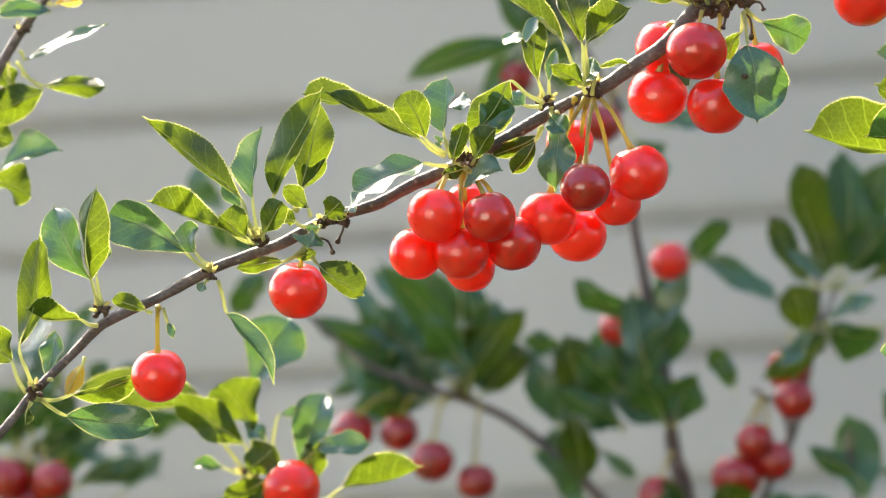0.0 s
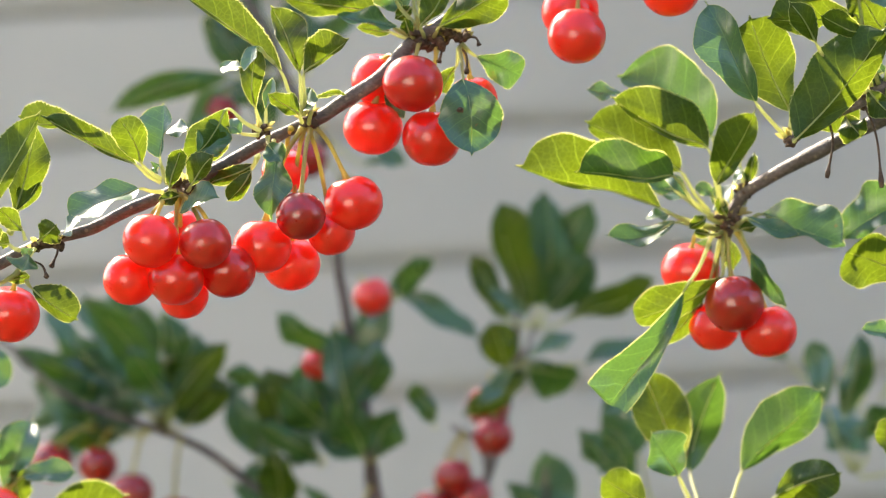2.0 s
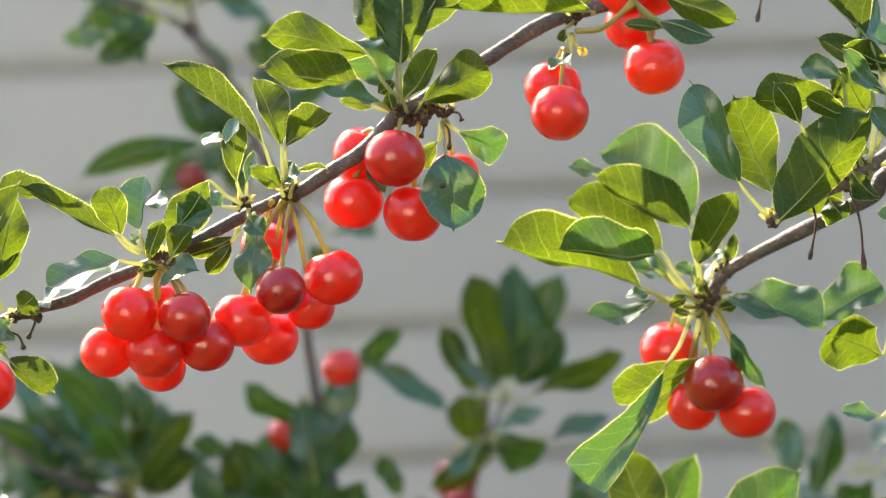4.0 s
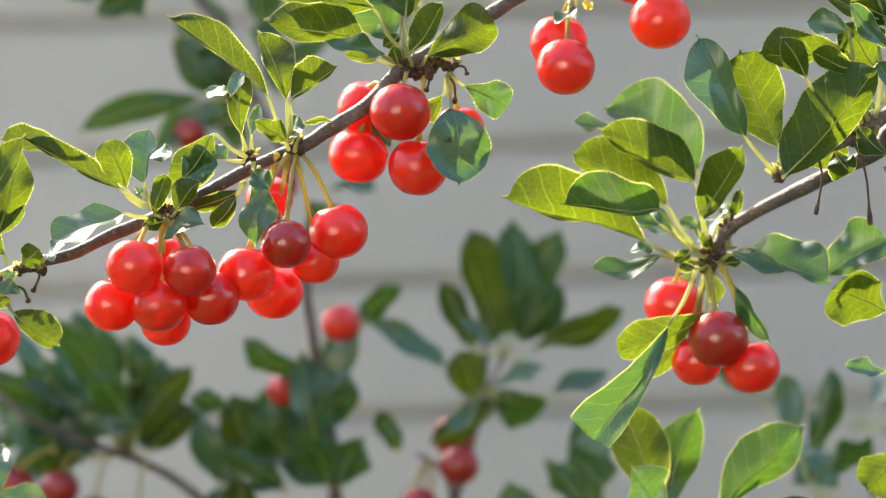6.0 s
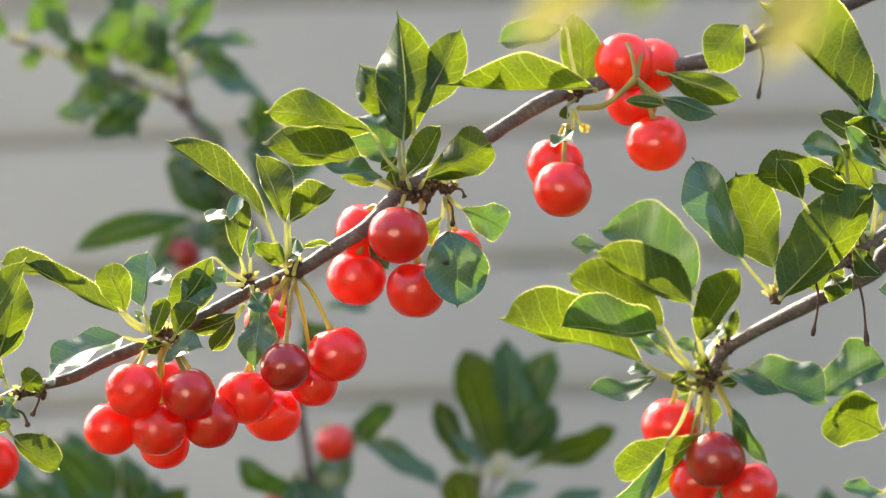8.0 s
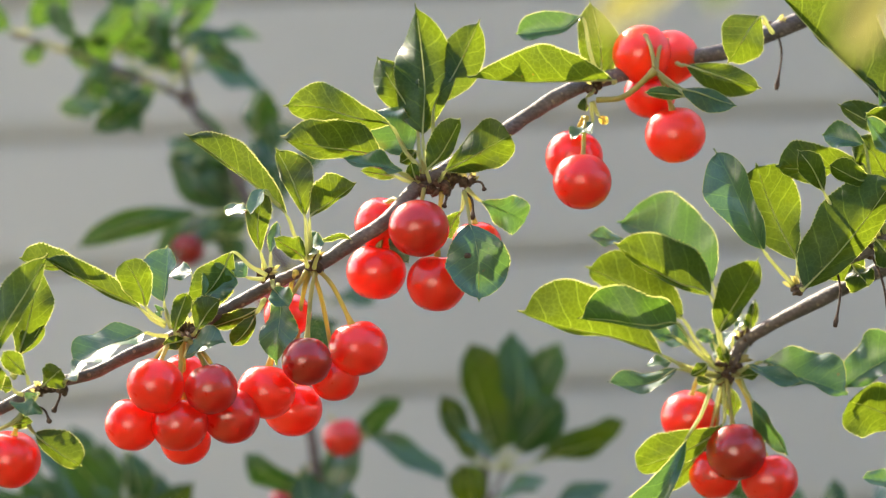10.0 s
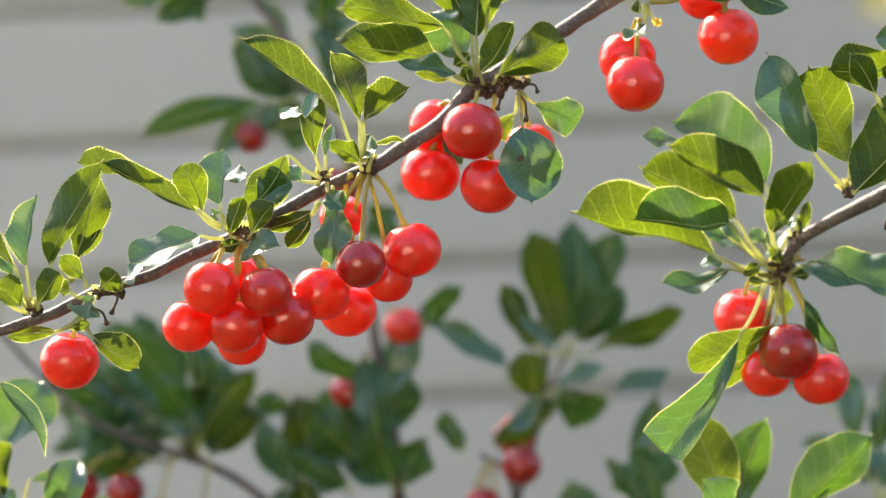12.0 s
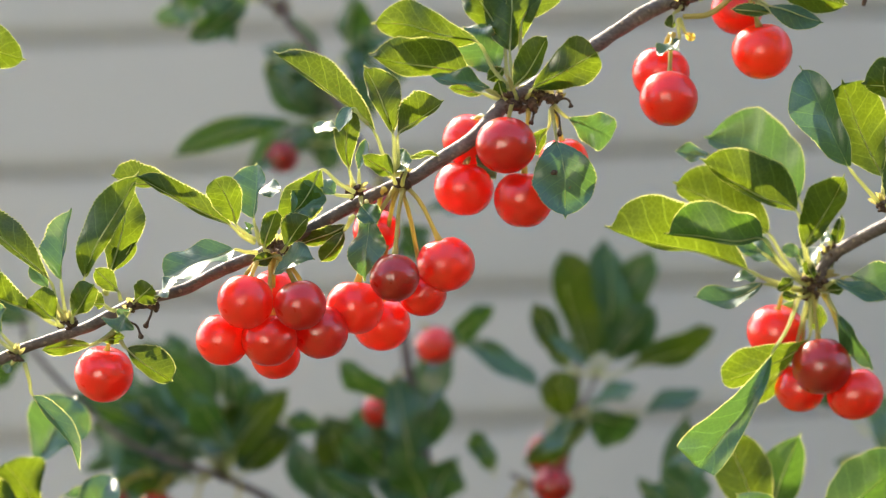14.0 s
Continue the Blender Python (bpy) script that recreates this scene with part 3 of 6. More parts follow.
limb(back_bush, "branch", 1.0, 1.6, (0.0373, 0.3600, 1.3009), (0.0498, 0.3660, 1.2919), (0.0543, 0.3740, 1.2780))
limb(back_bush, "branch", 1.0, 1.8, (0.0802, 0.3700, 1.2794), (0.0805, 0.3740, 1.2319), (0.0622, 0.3780, 1.1957), (0.0058, 0.3800, 1.1719))
limb(back_bush, "branch", 1.4, 2.4, (-0.1415, 0.3850, 1.5550), (-0.1107, 0.3840, 1.5440), (-0.0881, 0.3830, 1.5337), (-0.0633, 0.3800, 1.5224), (-0.0556, 0.3750, 1.5112), (-0.0449, 0.3700, 1.4973), (-0.0307, 0.3650, 1.4638), (-0.0135, 0.3600, 1.4318))
limb(back_bush, "branch", 1.0, 1.4, (-0.0637, 0.3850, 1.5481), (-0.0615, 0.3830, 1.5332), (-0.0581, 0.3780, 1.5181))
limb(back_bush, "branch", 1.0, 1.8, (-0.2884, 0.3300, 1.2963), (-0.2867, 0.3350, 1.2802), (-0.2718, 0.3450, 1.2390), (-0.1888, 0.3700, 1.1888), (-0.0189, 0.3800, 1.1573))
limb(back_bush, "branch", 1.0, 1.6, (-0.1853, 0.3600, 1.3800), (-0.1792, 0.3650, 1.3636), (-0.1420, 0.3660, 1.3244), (-0.1035, 0.3660, 1.3068))
spur(front_bush, (-0.1786, -0.0409, 1.3658), 2.6)
spur(front_bush, (-0.2017, -0.0435, 1.3409), 2.4)
spur(front_bush, (-0.1424, -0.0347, 1.3757), 2.2)
spur(front_bush, (-0.1252, -0.0318, 1.3847), 3.0)
spur(front_bush, (-0.1045, -0.0283, 1.3900), 2.6)
spur(front_bush, (-0.0985, -0.0273, 1.3912), 2.4)
spur(front_bush, (-0.0564, -0.0118, 1.4077), 3.4)
spur(front_bush, (-0.0299, -0.0020, 1.4260), 2.6)
spur(front_bush, (-0.0145, 0.0017, 1.4287), 3.2)
spur(front_bush, (0.0260, 0.0111, 1.4553), 3.8)
spur(front_bush, (0.0308, 0.0121, 1.4541), 3.4)
spur(front_bush, (0.0398, 0.0138, 1.4551), 3.0)
spur(front_bush, (0.0344, 0.0128, 1.4575), 2.8)
spur(front_bush, (0.0865, 0.0228, 1.4881), 2.8)
spur(front_bush, (0.1334, 0.0420, 1.3897), 3.8)
spur(front_bush, (0.1312, 0.0420, 1.3854), 3.6)
spur(front_bush, (0.1379, 0.0410, 1.3980), 3.0)
spur(front_bush, (0.1497, -0.0050, 1.4148), 2.6)
spur(front_bush, (0.1558, -0.0060, 1.4199), 3.2)
spur(front_bush, (0.1631, -0.0060, 1.4216), 3.2)
spur(front_bush, (0.1748, -0.0040, 1.4267), 3.2)
spur(front_bush, (0.1529, 0.0350, 1.5071), 3.0)
spur(side_bush, (-0.1557, 0.1000, 1.2970), 3.0)
spur(side_bush, (-0.2192, 0.0500, 1.4666), 2.4)
spur(back_bush, (0.0675, 0.3700, 1.3245), 3.0)
spur(back_bush, (-0.0957, 0.3660, 1.3052), 3.4)
spur(back_bush, (-0.0020, 0.3650, 1.3029), 3.6)
spur(back_bush, (-0.0607, 0.3800, 1.5210), 3.4)
dry_stalk(front_bush, (0.1627, -0.0060, 1.4209), (0.1602, -0.0120, 1.4010))
dry_stalk(front_bush, (0.1751, -0.0040, 1.4263), (0.1786, -0.0120, 1.3969))
dry_stalk(front_bush, (0.1538, 0.0350, 1.5063), (0.1515, 0.0300, 1.4854))
dry_stalk(front_bush, (0.0386, 0.0130, 1.4528), (0.0408, 0.0040, 1.4426))
dry_stalk(front_bush, (-0.1082, -0.0200, 1.3857), (-0.1021, -0.0260, 1.3797))
dry_stalk(front_bush, (-0.0997, -0.0180, 1.3904), (-0.1012, -0.0220, 1.3830))
dry_stalk(front_bush, (0.0410, 0.0130, 1.4558), (0.0459, 0.0120, 1.4525))
dry_stalk(front_bush, (0.0308, 0.0120, 1.4525), (0.0315, 0.0100, 1.4470))
dry_stalk(front_bush, (0.1744, -0.0040, 1.4275), (0.1702, -0.0060, 1.4283))

# cherries
cherry((-0.0130, 0.0021, 1.4279), (0.0001, 0.0021, 1.4003), 10.1, "r", "front")
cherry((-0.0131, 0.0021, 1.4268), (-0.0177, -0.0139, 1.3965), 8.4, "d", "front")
cherry((-0.0142, 0.0018, 1.4268), (-0.0080, 0.0058, 1.3906), 8.2, "r", "front")
cherry((-0.0199, 0.0004, 1.4265), (-0.0230, 0.0124, 1.4126), 8.2, "r", "front")
cherry((-0.0161, 0.0013, 1.4268), (-0.0314, -0.0027, 1.3869), 9.9, "r", "front")
cherry((-0.0157, 0.0014, 1.4265), (-0.0224, 0.0134, 1.3805), 10.1, "r", "front")
cherry((-0.0606, -0.0132, 1.4058), (-0.0676, -0.0222, 1.3905), 9.4, "r", "front")
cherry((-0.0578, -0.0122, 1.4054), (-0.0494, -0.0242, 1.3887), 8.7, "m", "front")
cherry((-0.0611, -0.0134, 1.4055), (-0.0761, -0.0114, 1.3779), 9.0, "r", "front")
cherry((-0.0590, -0.0126, 1.4050), (-0.0603, -0.0166, 1.3774), 9.4, "r", "front")
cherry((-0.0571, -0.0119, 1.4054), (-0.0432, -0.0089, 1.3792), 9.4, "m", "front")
cherry((-0.0582, -0.0123, 1.4050), (-0.0588, -0.0023, 1.3716), 8.5, "r", "front")
cherry((-0.0593, -0.0127, 1.4054), (-0.0588, -0.0007, 1.3930), 7.9, "r", "front")
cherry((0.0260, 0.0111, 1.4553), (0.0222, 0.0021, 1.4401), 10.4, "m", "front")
cherry((0.0170, 0.0092, 1.4470), (0.0079, 0.0172, 1.4263), 10.4, "r", "front")
cherry((0.0312, 0.0121, 1.4525), (0.0279, 0.0091, 1.4215), 10.2, "r", "front")
cherry((0.0171, 0.0093, 1.4489), (0.0106, 0.0213, 1.4429), 9.4, "r", "front")
cherry((0.0398, 0.0138, 1.4532), (0.0429, 0.0178, 1.4341), 8.7, "r", "front")
cherry((0.0831, 0.0222, 1.4772), (0.0796, 0.0122, 1.4545), 10.1, "r", "front")
cherry((0.0823, 0.0221, 1.4772), (0.0787, 0.0261, 1.4639), 10.1, "r", "front")
cherry((0.1068, 0.014, 1.4921), (0.1140, 0.0225, 1.4703), 10.6, "o", "front")
cherry((0.1068, 0.014, 1.4921), (0.1046, 0.03, 1.4995), 10.4, "o", "front")
cherry((0.1068, 0.014, 1.4921), (0.1157, 0.036, 1.4986), 9.8, "o", "front")
cherry((0.1068, 0.014, 1.4921), (0.1076, 0.036, 1.486), 9.2, "r", "front")
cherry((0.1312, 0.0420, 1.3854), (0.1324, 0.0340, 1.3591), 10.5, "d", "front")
cherry((0.1352, 0.0420, 1.3845), (0.1449, 0.0400, 1.3484), 10.1, "r", "front")
cherry((0.1300, 0.0420, 1.3839), (0.1263, 0.0460, 1.3511), 9.1, "r", "front")
cherry((0.1212, 0.0420, 1.3845), (0.1191, 0.0500, 1.3713), 10.5, "r", "front")
cherry((-0.1099, -0.0292, 1.3840), (-0.1154, -0.0212, 1.3683), 9.8, "r", "front")
cherry((-0.1599, -0.0377, 1.3664), (-0.1627, -0.0297, 1.3431), 9.2, "r", "front")
cherry((-0.1474, 0.1000, 1.2923), (-0.1380, 0.0880, 1.2925), 10.7, "r", "mid")
cherry((-0.0023, 0.3400, 1.3717), (0.0038, 0.3400, 1.3626), 8.9, "r", "back")
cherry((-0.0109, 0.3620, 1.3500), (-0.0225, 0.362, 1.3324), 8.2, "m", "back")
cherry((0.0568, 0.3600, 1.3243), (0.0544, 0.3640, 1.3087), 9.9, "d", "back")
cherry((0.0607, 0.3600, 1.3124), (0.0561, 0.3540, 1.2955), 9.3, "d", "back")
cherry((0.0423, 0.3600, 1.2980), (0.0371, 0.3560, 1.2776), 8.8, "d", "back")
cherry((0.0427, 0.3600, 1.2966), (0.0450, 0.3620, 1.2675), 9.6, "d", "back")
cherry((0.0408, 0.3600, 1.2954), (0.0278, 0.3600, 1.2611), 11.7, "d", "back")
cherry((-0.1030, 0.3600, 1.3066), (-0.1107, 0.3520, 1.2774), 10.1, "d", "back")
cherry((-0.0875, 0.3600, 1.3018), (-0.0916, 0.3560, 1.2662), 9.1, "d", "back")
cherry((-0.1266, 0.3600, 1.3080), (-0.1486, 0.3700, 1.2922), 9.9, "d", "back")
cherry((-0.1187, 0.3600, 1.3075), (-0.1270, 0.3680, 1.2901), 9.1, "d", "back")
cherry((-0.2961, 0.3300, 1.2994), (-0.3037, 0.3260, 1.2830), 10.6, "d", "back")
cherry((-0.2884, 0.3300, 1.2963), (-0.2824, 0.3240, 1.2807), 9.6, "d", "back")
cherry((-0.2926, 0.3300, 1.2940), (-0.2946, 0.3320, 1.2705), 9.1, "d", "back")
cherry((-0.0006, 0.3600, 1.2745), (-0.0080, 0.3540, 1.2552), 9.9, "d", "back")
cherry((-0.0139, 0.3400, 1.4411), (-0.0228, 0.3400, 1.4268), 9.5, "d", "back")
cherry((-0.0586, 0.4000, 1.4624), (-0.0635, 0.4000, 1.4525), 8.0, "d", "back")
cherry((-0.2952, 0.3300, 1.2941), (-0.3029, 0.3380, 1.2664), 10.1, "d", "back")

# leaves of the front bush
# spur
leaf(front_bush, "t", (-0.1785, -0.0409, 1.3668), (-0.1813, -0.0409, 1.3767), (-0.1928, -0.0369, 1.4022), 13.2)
leaf(front_bush, "l", (-0.1778, -0.0409, 1.3667), (-0.1803, -0.0439, 1.3767), (-0.1752, -0.0489, 1.4074), 11.0)
leaf(front_bush, "t", (-0.1774, -0.0409, 1.3665), (-0.1802, -0.0369, 1.3774), (-0.1764, -0.0349, 1.3918), 5.5)
leaf(front_bush, "l", (-0.1620, -0.0409, 1.3646), (-0.1627, -0.0449, 1.3654), (-0.1731, -0.0489, 1.3699), 4.9)
leaf(front_bush, "l", (-0.1800, -0.0409, 1.3614), (-0.1864, -0.0389, 1.3638), (-0.2022, -0.0469, 1.3688), 6.9, s="R")
# spur
leaf(front_bush, "l", (-0.2017, -0.0435, 1.3416), (-0.2050, -0.0475, 1.3566), (-0.1944, -0.0535, 1.3926), 13.1, k=0.72)
leaf(front_bush, "t", (-0.1962, -0.0435, 1.3446), (-0.1990, -0.0375, 1.3452), (-0.1958, -0.0335, 1.3604), 7.3)
leaf(front_bush, "l", (-0.2048, -0.0435, 1.3407), (-0.2099, -0.0395, 1.3512), (-0.2209, -0.0335, 1.3667), 11.3)
leaf(front_bush, "y", (-0.1844, -0.0435, 1.3510), (-0.1848, -0.0455, 1.3491), (-0.1907, -0.0485, 1.3394), 4.7)
leaf(front_bush, "t", (-0.2011, -0.0435, 1.3393), (-0.1935, -0.0355, 1.3319), (-0.1641, -0.0295, 1.3263), 10.9, face=(-0.1,-1,0.3), halves=(5.6, 5.6))
leaf(front_bush, "l", (-0.2031, -0.0435, 1.3376), (-0.2043, -0.0435, 1.3358), (-0.2057, -0.0435, 1.3302), 3.1)
# spur
leaf(front_bush, "t", (-0.1584, -0.0375, 1.3658), (-0.1571, -0.0375, 1.3606), (-0.1552, -0.0395, 1.3554), 2.4)
# spur
leaf(front_bush, "w", (-0.1422, -0.0347, 1.3783), (-0.1477, -0.0307, 1.3833), (-0.1529, -0.0267, 1.3928), 10.3)
leaf(front_bush, "t", (-0.1432, -0.0347, 1.3746), (-0.1444, -0.0347, 1.3732), (-0.1465, -0.0347, 1.3703), 3.3)
# spur
leaf(front_bush, "l", (-0.1264, -0.0318, 1.3861), (-0.1315, -0.0298, 1.4005), (-0.1634, -0.0238, 1.4295), 11.1, curl=-0.05, halves=(1.6, 6.4))
leaf(front_bush, "t", (-0.1258, -0.0318, 1.3862), (-0.1279, -0.0268, 1.4002), (-0.1241, -0.0218, 1.4238), 9.2, halves=(6.0, 1.0))
leaf(front_bush, "l", (-0.1247, -0.0318, 1.3869), (-0.1193, -0.0348, 1.4006), (-0.0996, -0.0438, 1.4342), 11.2, pk=0.7, sh=0.75, halves=(8.6, 2.6))
leaf(front_bush, "l", (-0.1135, -0.0318, 1.3952), (-0.1115, -0.0268, 1.4020), (-0.1047, -0.0198, 1.4318), 11.4)
leaf(front_bush, "l", (-0.1128, -0.0318, 1.3947), (-0.1111, -0.0238, 1.4019), (-0.1036, -0.0218, 1.4130), 7.4)
leaf(front_bush, "l", (-0.1080, -0.0318, 1.3924), (-0.1088, -0.0318, 1.3956), (-0.1158, -0.0358, 1.4032), 6.1)
leaf(front_bush, "l", (-0.1278, -0.0318, 1.3848), (-0.1359, -0.0358, 1.3899), (-0.1609, -0.0398, 1.4011), 8.5, curl=0.1, s="R")
leaf(front_bush, "l", (-0.1274, -0.0318, 1.3848), (-0.1290, -0.0378, 1.3873), (-0.1369, -0.0418, 1.3949), 11.4)
leaf(front_bush, "l", (-0.1243, -0.0318, 1.3859), (-0.1235, -0.0368, 1.3878), (-0.1158, -0.0408, 1.3983), 8.5)
leaf(front_bush, "t", (-0.1282, -0.0318, 1.3871), (-0.1326, -0.0238, 1.3977), (-0.1388, -0.0218, 1.4047), 5.5)
leaf(front_bush, "l", (-0.1101, -0.0318, 1.3893), (-0.1138, -0.0288, 1.3914), (-0.1219, -0.0268, 1.3945), 5.5)
# spur
leaf(front_bush, "l", (-0.1048, -0.0287, 1.3908), (-0.1035, -0.0307, 1.3919), (-0.0973, -0.0337, 1.3971), 7.8)
leaf(front_bush, "t", (-0.1056, -0.0287, 1.3897), (-0.1050, -0.0337, 1.3894), (-0.1093, -0.0357, 1.3819), 8.5)
leaf(front_bush, "l", (-0.1110, -0.0287, 1.3822), (-0.1192, -0.0267, 1.3782), (-0.1354, -0.0247, 1.3769), 4.8)
leaf(front_bush, "w", (-0.0982, -0.0287, 1.3923), (-0.0961, -0.0337, 1.3933), (-0.0889, -0.0377, 1.3980), 6.3)
leaf(front_bush, "l", (-0.1093, -0.0287, 1.3849), (-0.1153, -0.0267, 1.3796), (-0.1076, -0.0267, 1.3805), 3.7)
# spur
leaf(front_bush, "t", (-0.1422, -0.0346, 1.3768), (-0.1501, -0.0366, 1.3837), (-0.1757, -0.0326, 1.3980), 16.9, blunt=1, face=(-0.3,-0.9,0.3), halves=(8.4, 6.0))
# spur
leaf(front_bush, "l", (-0.2018, -0.0435, 1.3384), (-0.1919, -0.0315, 1.3386), (-0.1693, -0.0215, 1.3436), 9.1, halves=(1.6, 5.2))
# spur
leaf(front_bush, "l", (-0.1087, -0.0285, 1.3792), (-0.1068, -0.0305, 1.3766), (-0.0918, -0.0345, 1.3653), 10.0, pk=0.7, sh=0.4, halves=(6.1, 2.8))
# spur
leaf(front_bush, "t", (-0.1400, -0.0338, 1.3736), (-0.1377, -0.0338, 1.3624), (-0.1231, -0.0378, 1.3380), 5.5, pk=0.6, sh=0.9, halves=(2.8, 1.7), face=(0.55, -0.8, 0.25))
# spur
leaf(front_bush, "l", (-0.0640, -0.0122, 1.4098), (-0.0721, -0.0142, 1.4162), (-0.1036, -0.0082, 1.4343), 11.3, curl=0.05, halves=(1.0, 5.2))
leaf(front_bush, "l", (-0.0843, -0.0122, 1.4285), (-0.0924, -0.0072, 1.4318), (-0.1118, -0.0042, 1.4346), 7.5, halves=(1.0, 5.1))
leaf(front_bush, "l", (-0.0640, -0.0122, 1.4111), (-0.0699, -0.0162, 1.4163), (-0.0762, -0.0212, 1.4316), 10.9, blunt=1, halves=(5.1, 5.1))
leaf(front_bush, "w", (-0.0622, -0.0122, 1.4092), (-0.0643, -0.0092, 1.4183), (-0.0625, -0.0032, 1.4370), 10.2, pk=0.7, sh=0.45, curl=0.0, face=(-0.4, -0.52, 0.74), halves=(6.4, 2.6))
leaf(front_bush, "w", (-0.0549, -0.0122, 1.4146), (-0.0547, -0.0062, 1.4272), (-0.0619, 0.0028, 1.4281), 3.8)
leaf(front_bush, "l", (-0.0596, -0.0122, 1.4068), (-0.0608, -0.0182, 1.4079), (-0.0562, -0.0212, 1.4206), 5.6, halves=(3.1, 2.5))
leaf(front_bush, "l", (-0.0298, -0.0122, 1.4255), (-0.0408, -0.0102, 1.4338), (-0.0567, -0.0122, 1.4161), 9.4, curl=0.14, halves=(7.0, 5.7))
leaf(front_bush, "t", (-0.0550, -0.0122, 1.4089), (-0.0513, -0.0152, 1.4170), (-0.0398, -0.0102, 1.4255), 7.5, halves=(5.7, 3.7))
leaf(front_bush, "l", (-0.0551, -0.0122, 1.4067), (-0.0535, -0.0192, 1.4082), (-0.0452, -0.0222, 1.4180), 6.4, halves=(5.7, 2.1))
leaf(front_bush, "t", (-0.0559, -0.0122, 1.4056), (-0.0577, -0.0182, 1.3992), (-0.0440, -0.0242, 1.4036), 7.5, face=(-0.38, -0.58, 0.70), halves=(4.5, 3.1))
leaf(front_bush, "l", (-0.0308, -0.0122, 1.4176), (-0.0333, -0.0042, 1.4146), (-0.0494, -0.0022, 1.4089), 5.6)
leaf(front_bush, "l", (-0.0315, -0.0122, 1.4172), (-0.0341, -0.0042, 1.4128), (-0.0423, -0.0062, 1.4026), 6.4)
leaf(front_bush, "t", (-0.0637, -0.0122, 1.4068), (-0.0710, -0.0212, 1.4080), (-0.0942, -0.0272, 1.3983), 12.4, pk=0.6, sh=0.36, curl=0.02, face=(-0.42, -0.66, 0.60), halves=(7.4, 4.9))
leaf(front_bush, "t", (-0.0607, -0.0122, 1.4082), (-0.0639, -0.0102, 1.4158), (-0.0663, -0.0102, 1.4131), 4.1)
leaf(front_bush, "t", (-0.0306, -0.0122, 1.4244), (-0.0366, -0.0082, 1.4254), (-0.0421, -0.0082, 1.4298), 4.9)
leaf(front_bush, "l", (-0.0559, -0.0122, 1.4052), (-0.0578, -0.0152, 1.4052), (-0.0650, -0.0172, 1.4040), 3.8)
# spur
leaf(front_bush, "t", (-0.0262, -0.0004, 1.4227), (-0.0251, -0.0064, 1.4198), (-0.0273, -0.0104, 1.3955), 9.5)
leaf(front_bush, "t", (-0.0280, -0.0004, 1.4243), (-0.0277, -0.0094, 1.4212), (-0.0227, -0.0134, 1.4145), 7.6)
# spur
leaf(front_bush, "l", (-0.0295, -0.0020, 1.4273), (-0.0315, -0.0050, 1.4337), (-0.0301, -0.0100, 1.4529), 7.6, blunt=1, halves=(4.1, 3.5))
leaf(front_bush, "t", (-0.0248, -0.0020, 1.4491), (-0.0293, -0.0080, 1.4543), (-0.0346, -0.0120, 1.4460), 4.6, halves=(2.9, 2.1))
leaf(front_bush, "w", (-0.0307, -0.0020, 1.4490), (-0.0352, -0.0090, 1.4477), (-0.0432, 0.0010, 1.4488), 3.2)
leaf(front_bush, "t", (-0.0284, -0.0020, 1.4269), (-0.0282, 0.0000, 1.4334), (-0.0256, 0.0020, 1.4441), 3.8, halves=(1.7, 1.9))
leaf(front_bush, "l", (-0.0159, -0.0020, 1.4307), (-0.0228, -0.0020, 1.4465), (-0.0561, 0.0060, 1.4752), 11.4, halves=(0.8, 7.5))
leaf(front_bush, "l", (-0.0157, -0.0020, 1.4322), (-0.0162, 0.0000, 1.4453), (-0.0253, 0.0060, 1.4693), 10.7, halves=(2.9, 7.1))
leaf(front_bush, "l", (-0.0149, -0.0020, 1.4322), (-0.0145, -0.0050, 1.4448), (0.0013, -0.0100, 1.4554), 8.8, halves=(6.8, 1.0))
leaf(front_bush, "l", (-0.0160, -0.0020, 1.4284), (-0.0168, -0.0070, 1.4307), (-0.0270, -0.0110, 1.4381), 6.5)
leaf(front_bush, "l", (-0.0149, -0.0020, 1.4316), (-0.0119, 0.0020, 1.4367), (-0.0006, 0.0040, 1.4372), 1.9)
leaf(front_bush, "w", (-0.0139, -0.0020, 1.4278), (-0.0124, -0.0080, 1.4323), (-0.0157, 0.0020, 1.4366), 5.1)
leaf(front_bush, "t", (-0.0153, -0.0020, 1.4307), (-0.0157, 0.0000, 1.4365), (-0.0128, 0.0010, 1.4403), 3.4)
# spur
leaf(front_bush, "l", (0.0254, 0.0112, 1.4559), (0.0107, 0.0092, 1.4650), (-0.0234, 0.0152, 1.4734), 13.9, curl=0.06, halves=(3.4, 8.4))
leaf(front_bush, "l", (0.0271, 0.0112, 1.4560), (0.0260, 0.0032, 1.4599), (0.0375, -0.0028, 1.4764), 9.6, halves=(5.5, 2.7))
leaf(front_bush, "l", (0.0302, 0.0112, 1.4561), (0.0325, 0.0072, 1.4593), (0.0548, 0.0012, 1.4705), 16.2, blunt=1, halves=(8.4, 6.7))
leaf(front_bush, "t", (0.0248, 0.0112, 1.4559), (0.0174, 0.0062, 1.4596), (-0.0025, -0.0008, 1.4643), 7.7, halves=(4.2, 2.1))
leaf(front_bush, "l", (0.0236, 0.0112, 1.4559), (0.0154, 0.0132, 1.4586), (0.0038, 0.0162, 1.4611), 4.2)
leaf(front_bush, "t", (0.0398, 0.0112, 1.4535), (0.0449, 0.0142, 1.4489), (0.0602, 0.0192, 1.4421), 12.0, blunt=1, halves=(5.7, 5.5))
scarred = leaf(front_bush, "t", (0.0390, 0.0112, 1.4524), (0.0394, -0.0028, 1.4404), (0.0406, -0.0088, 1.4139), 18.1, pk=0.75, sh=0.6, curl=0.03, face=(0.12, -1, -0.18), halves=(9.7, 10.1))
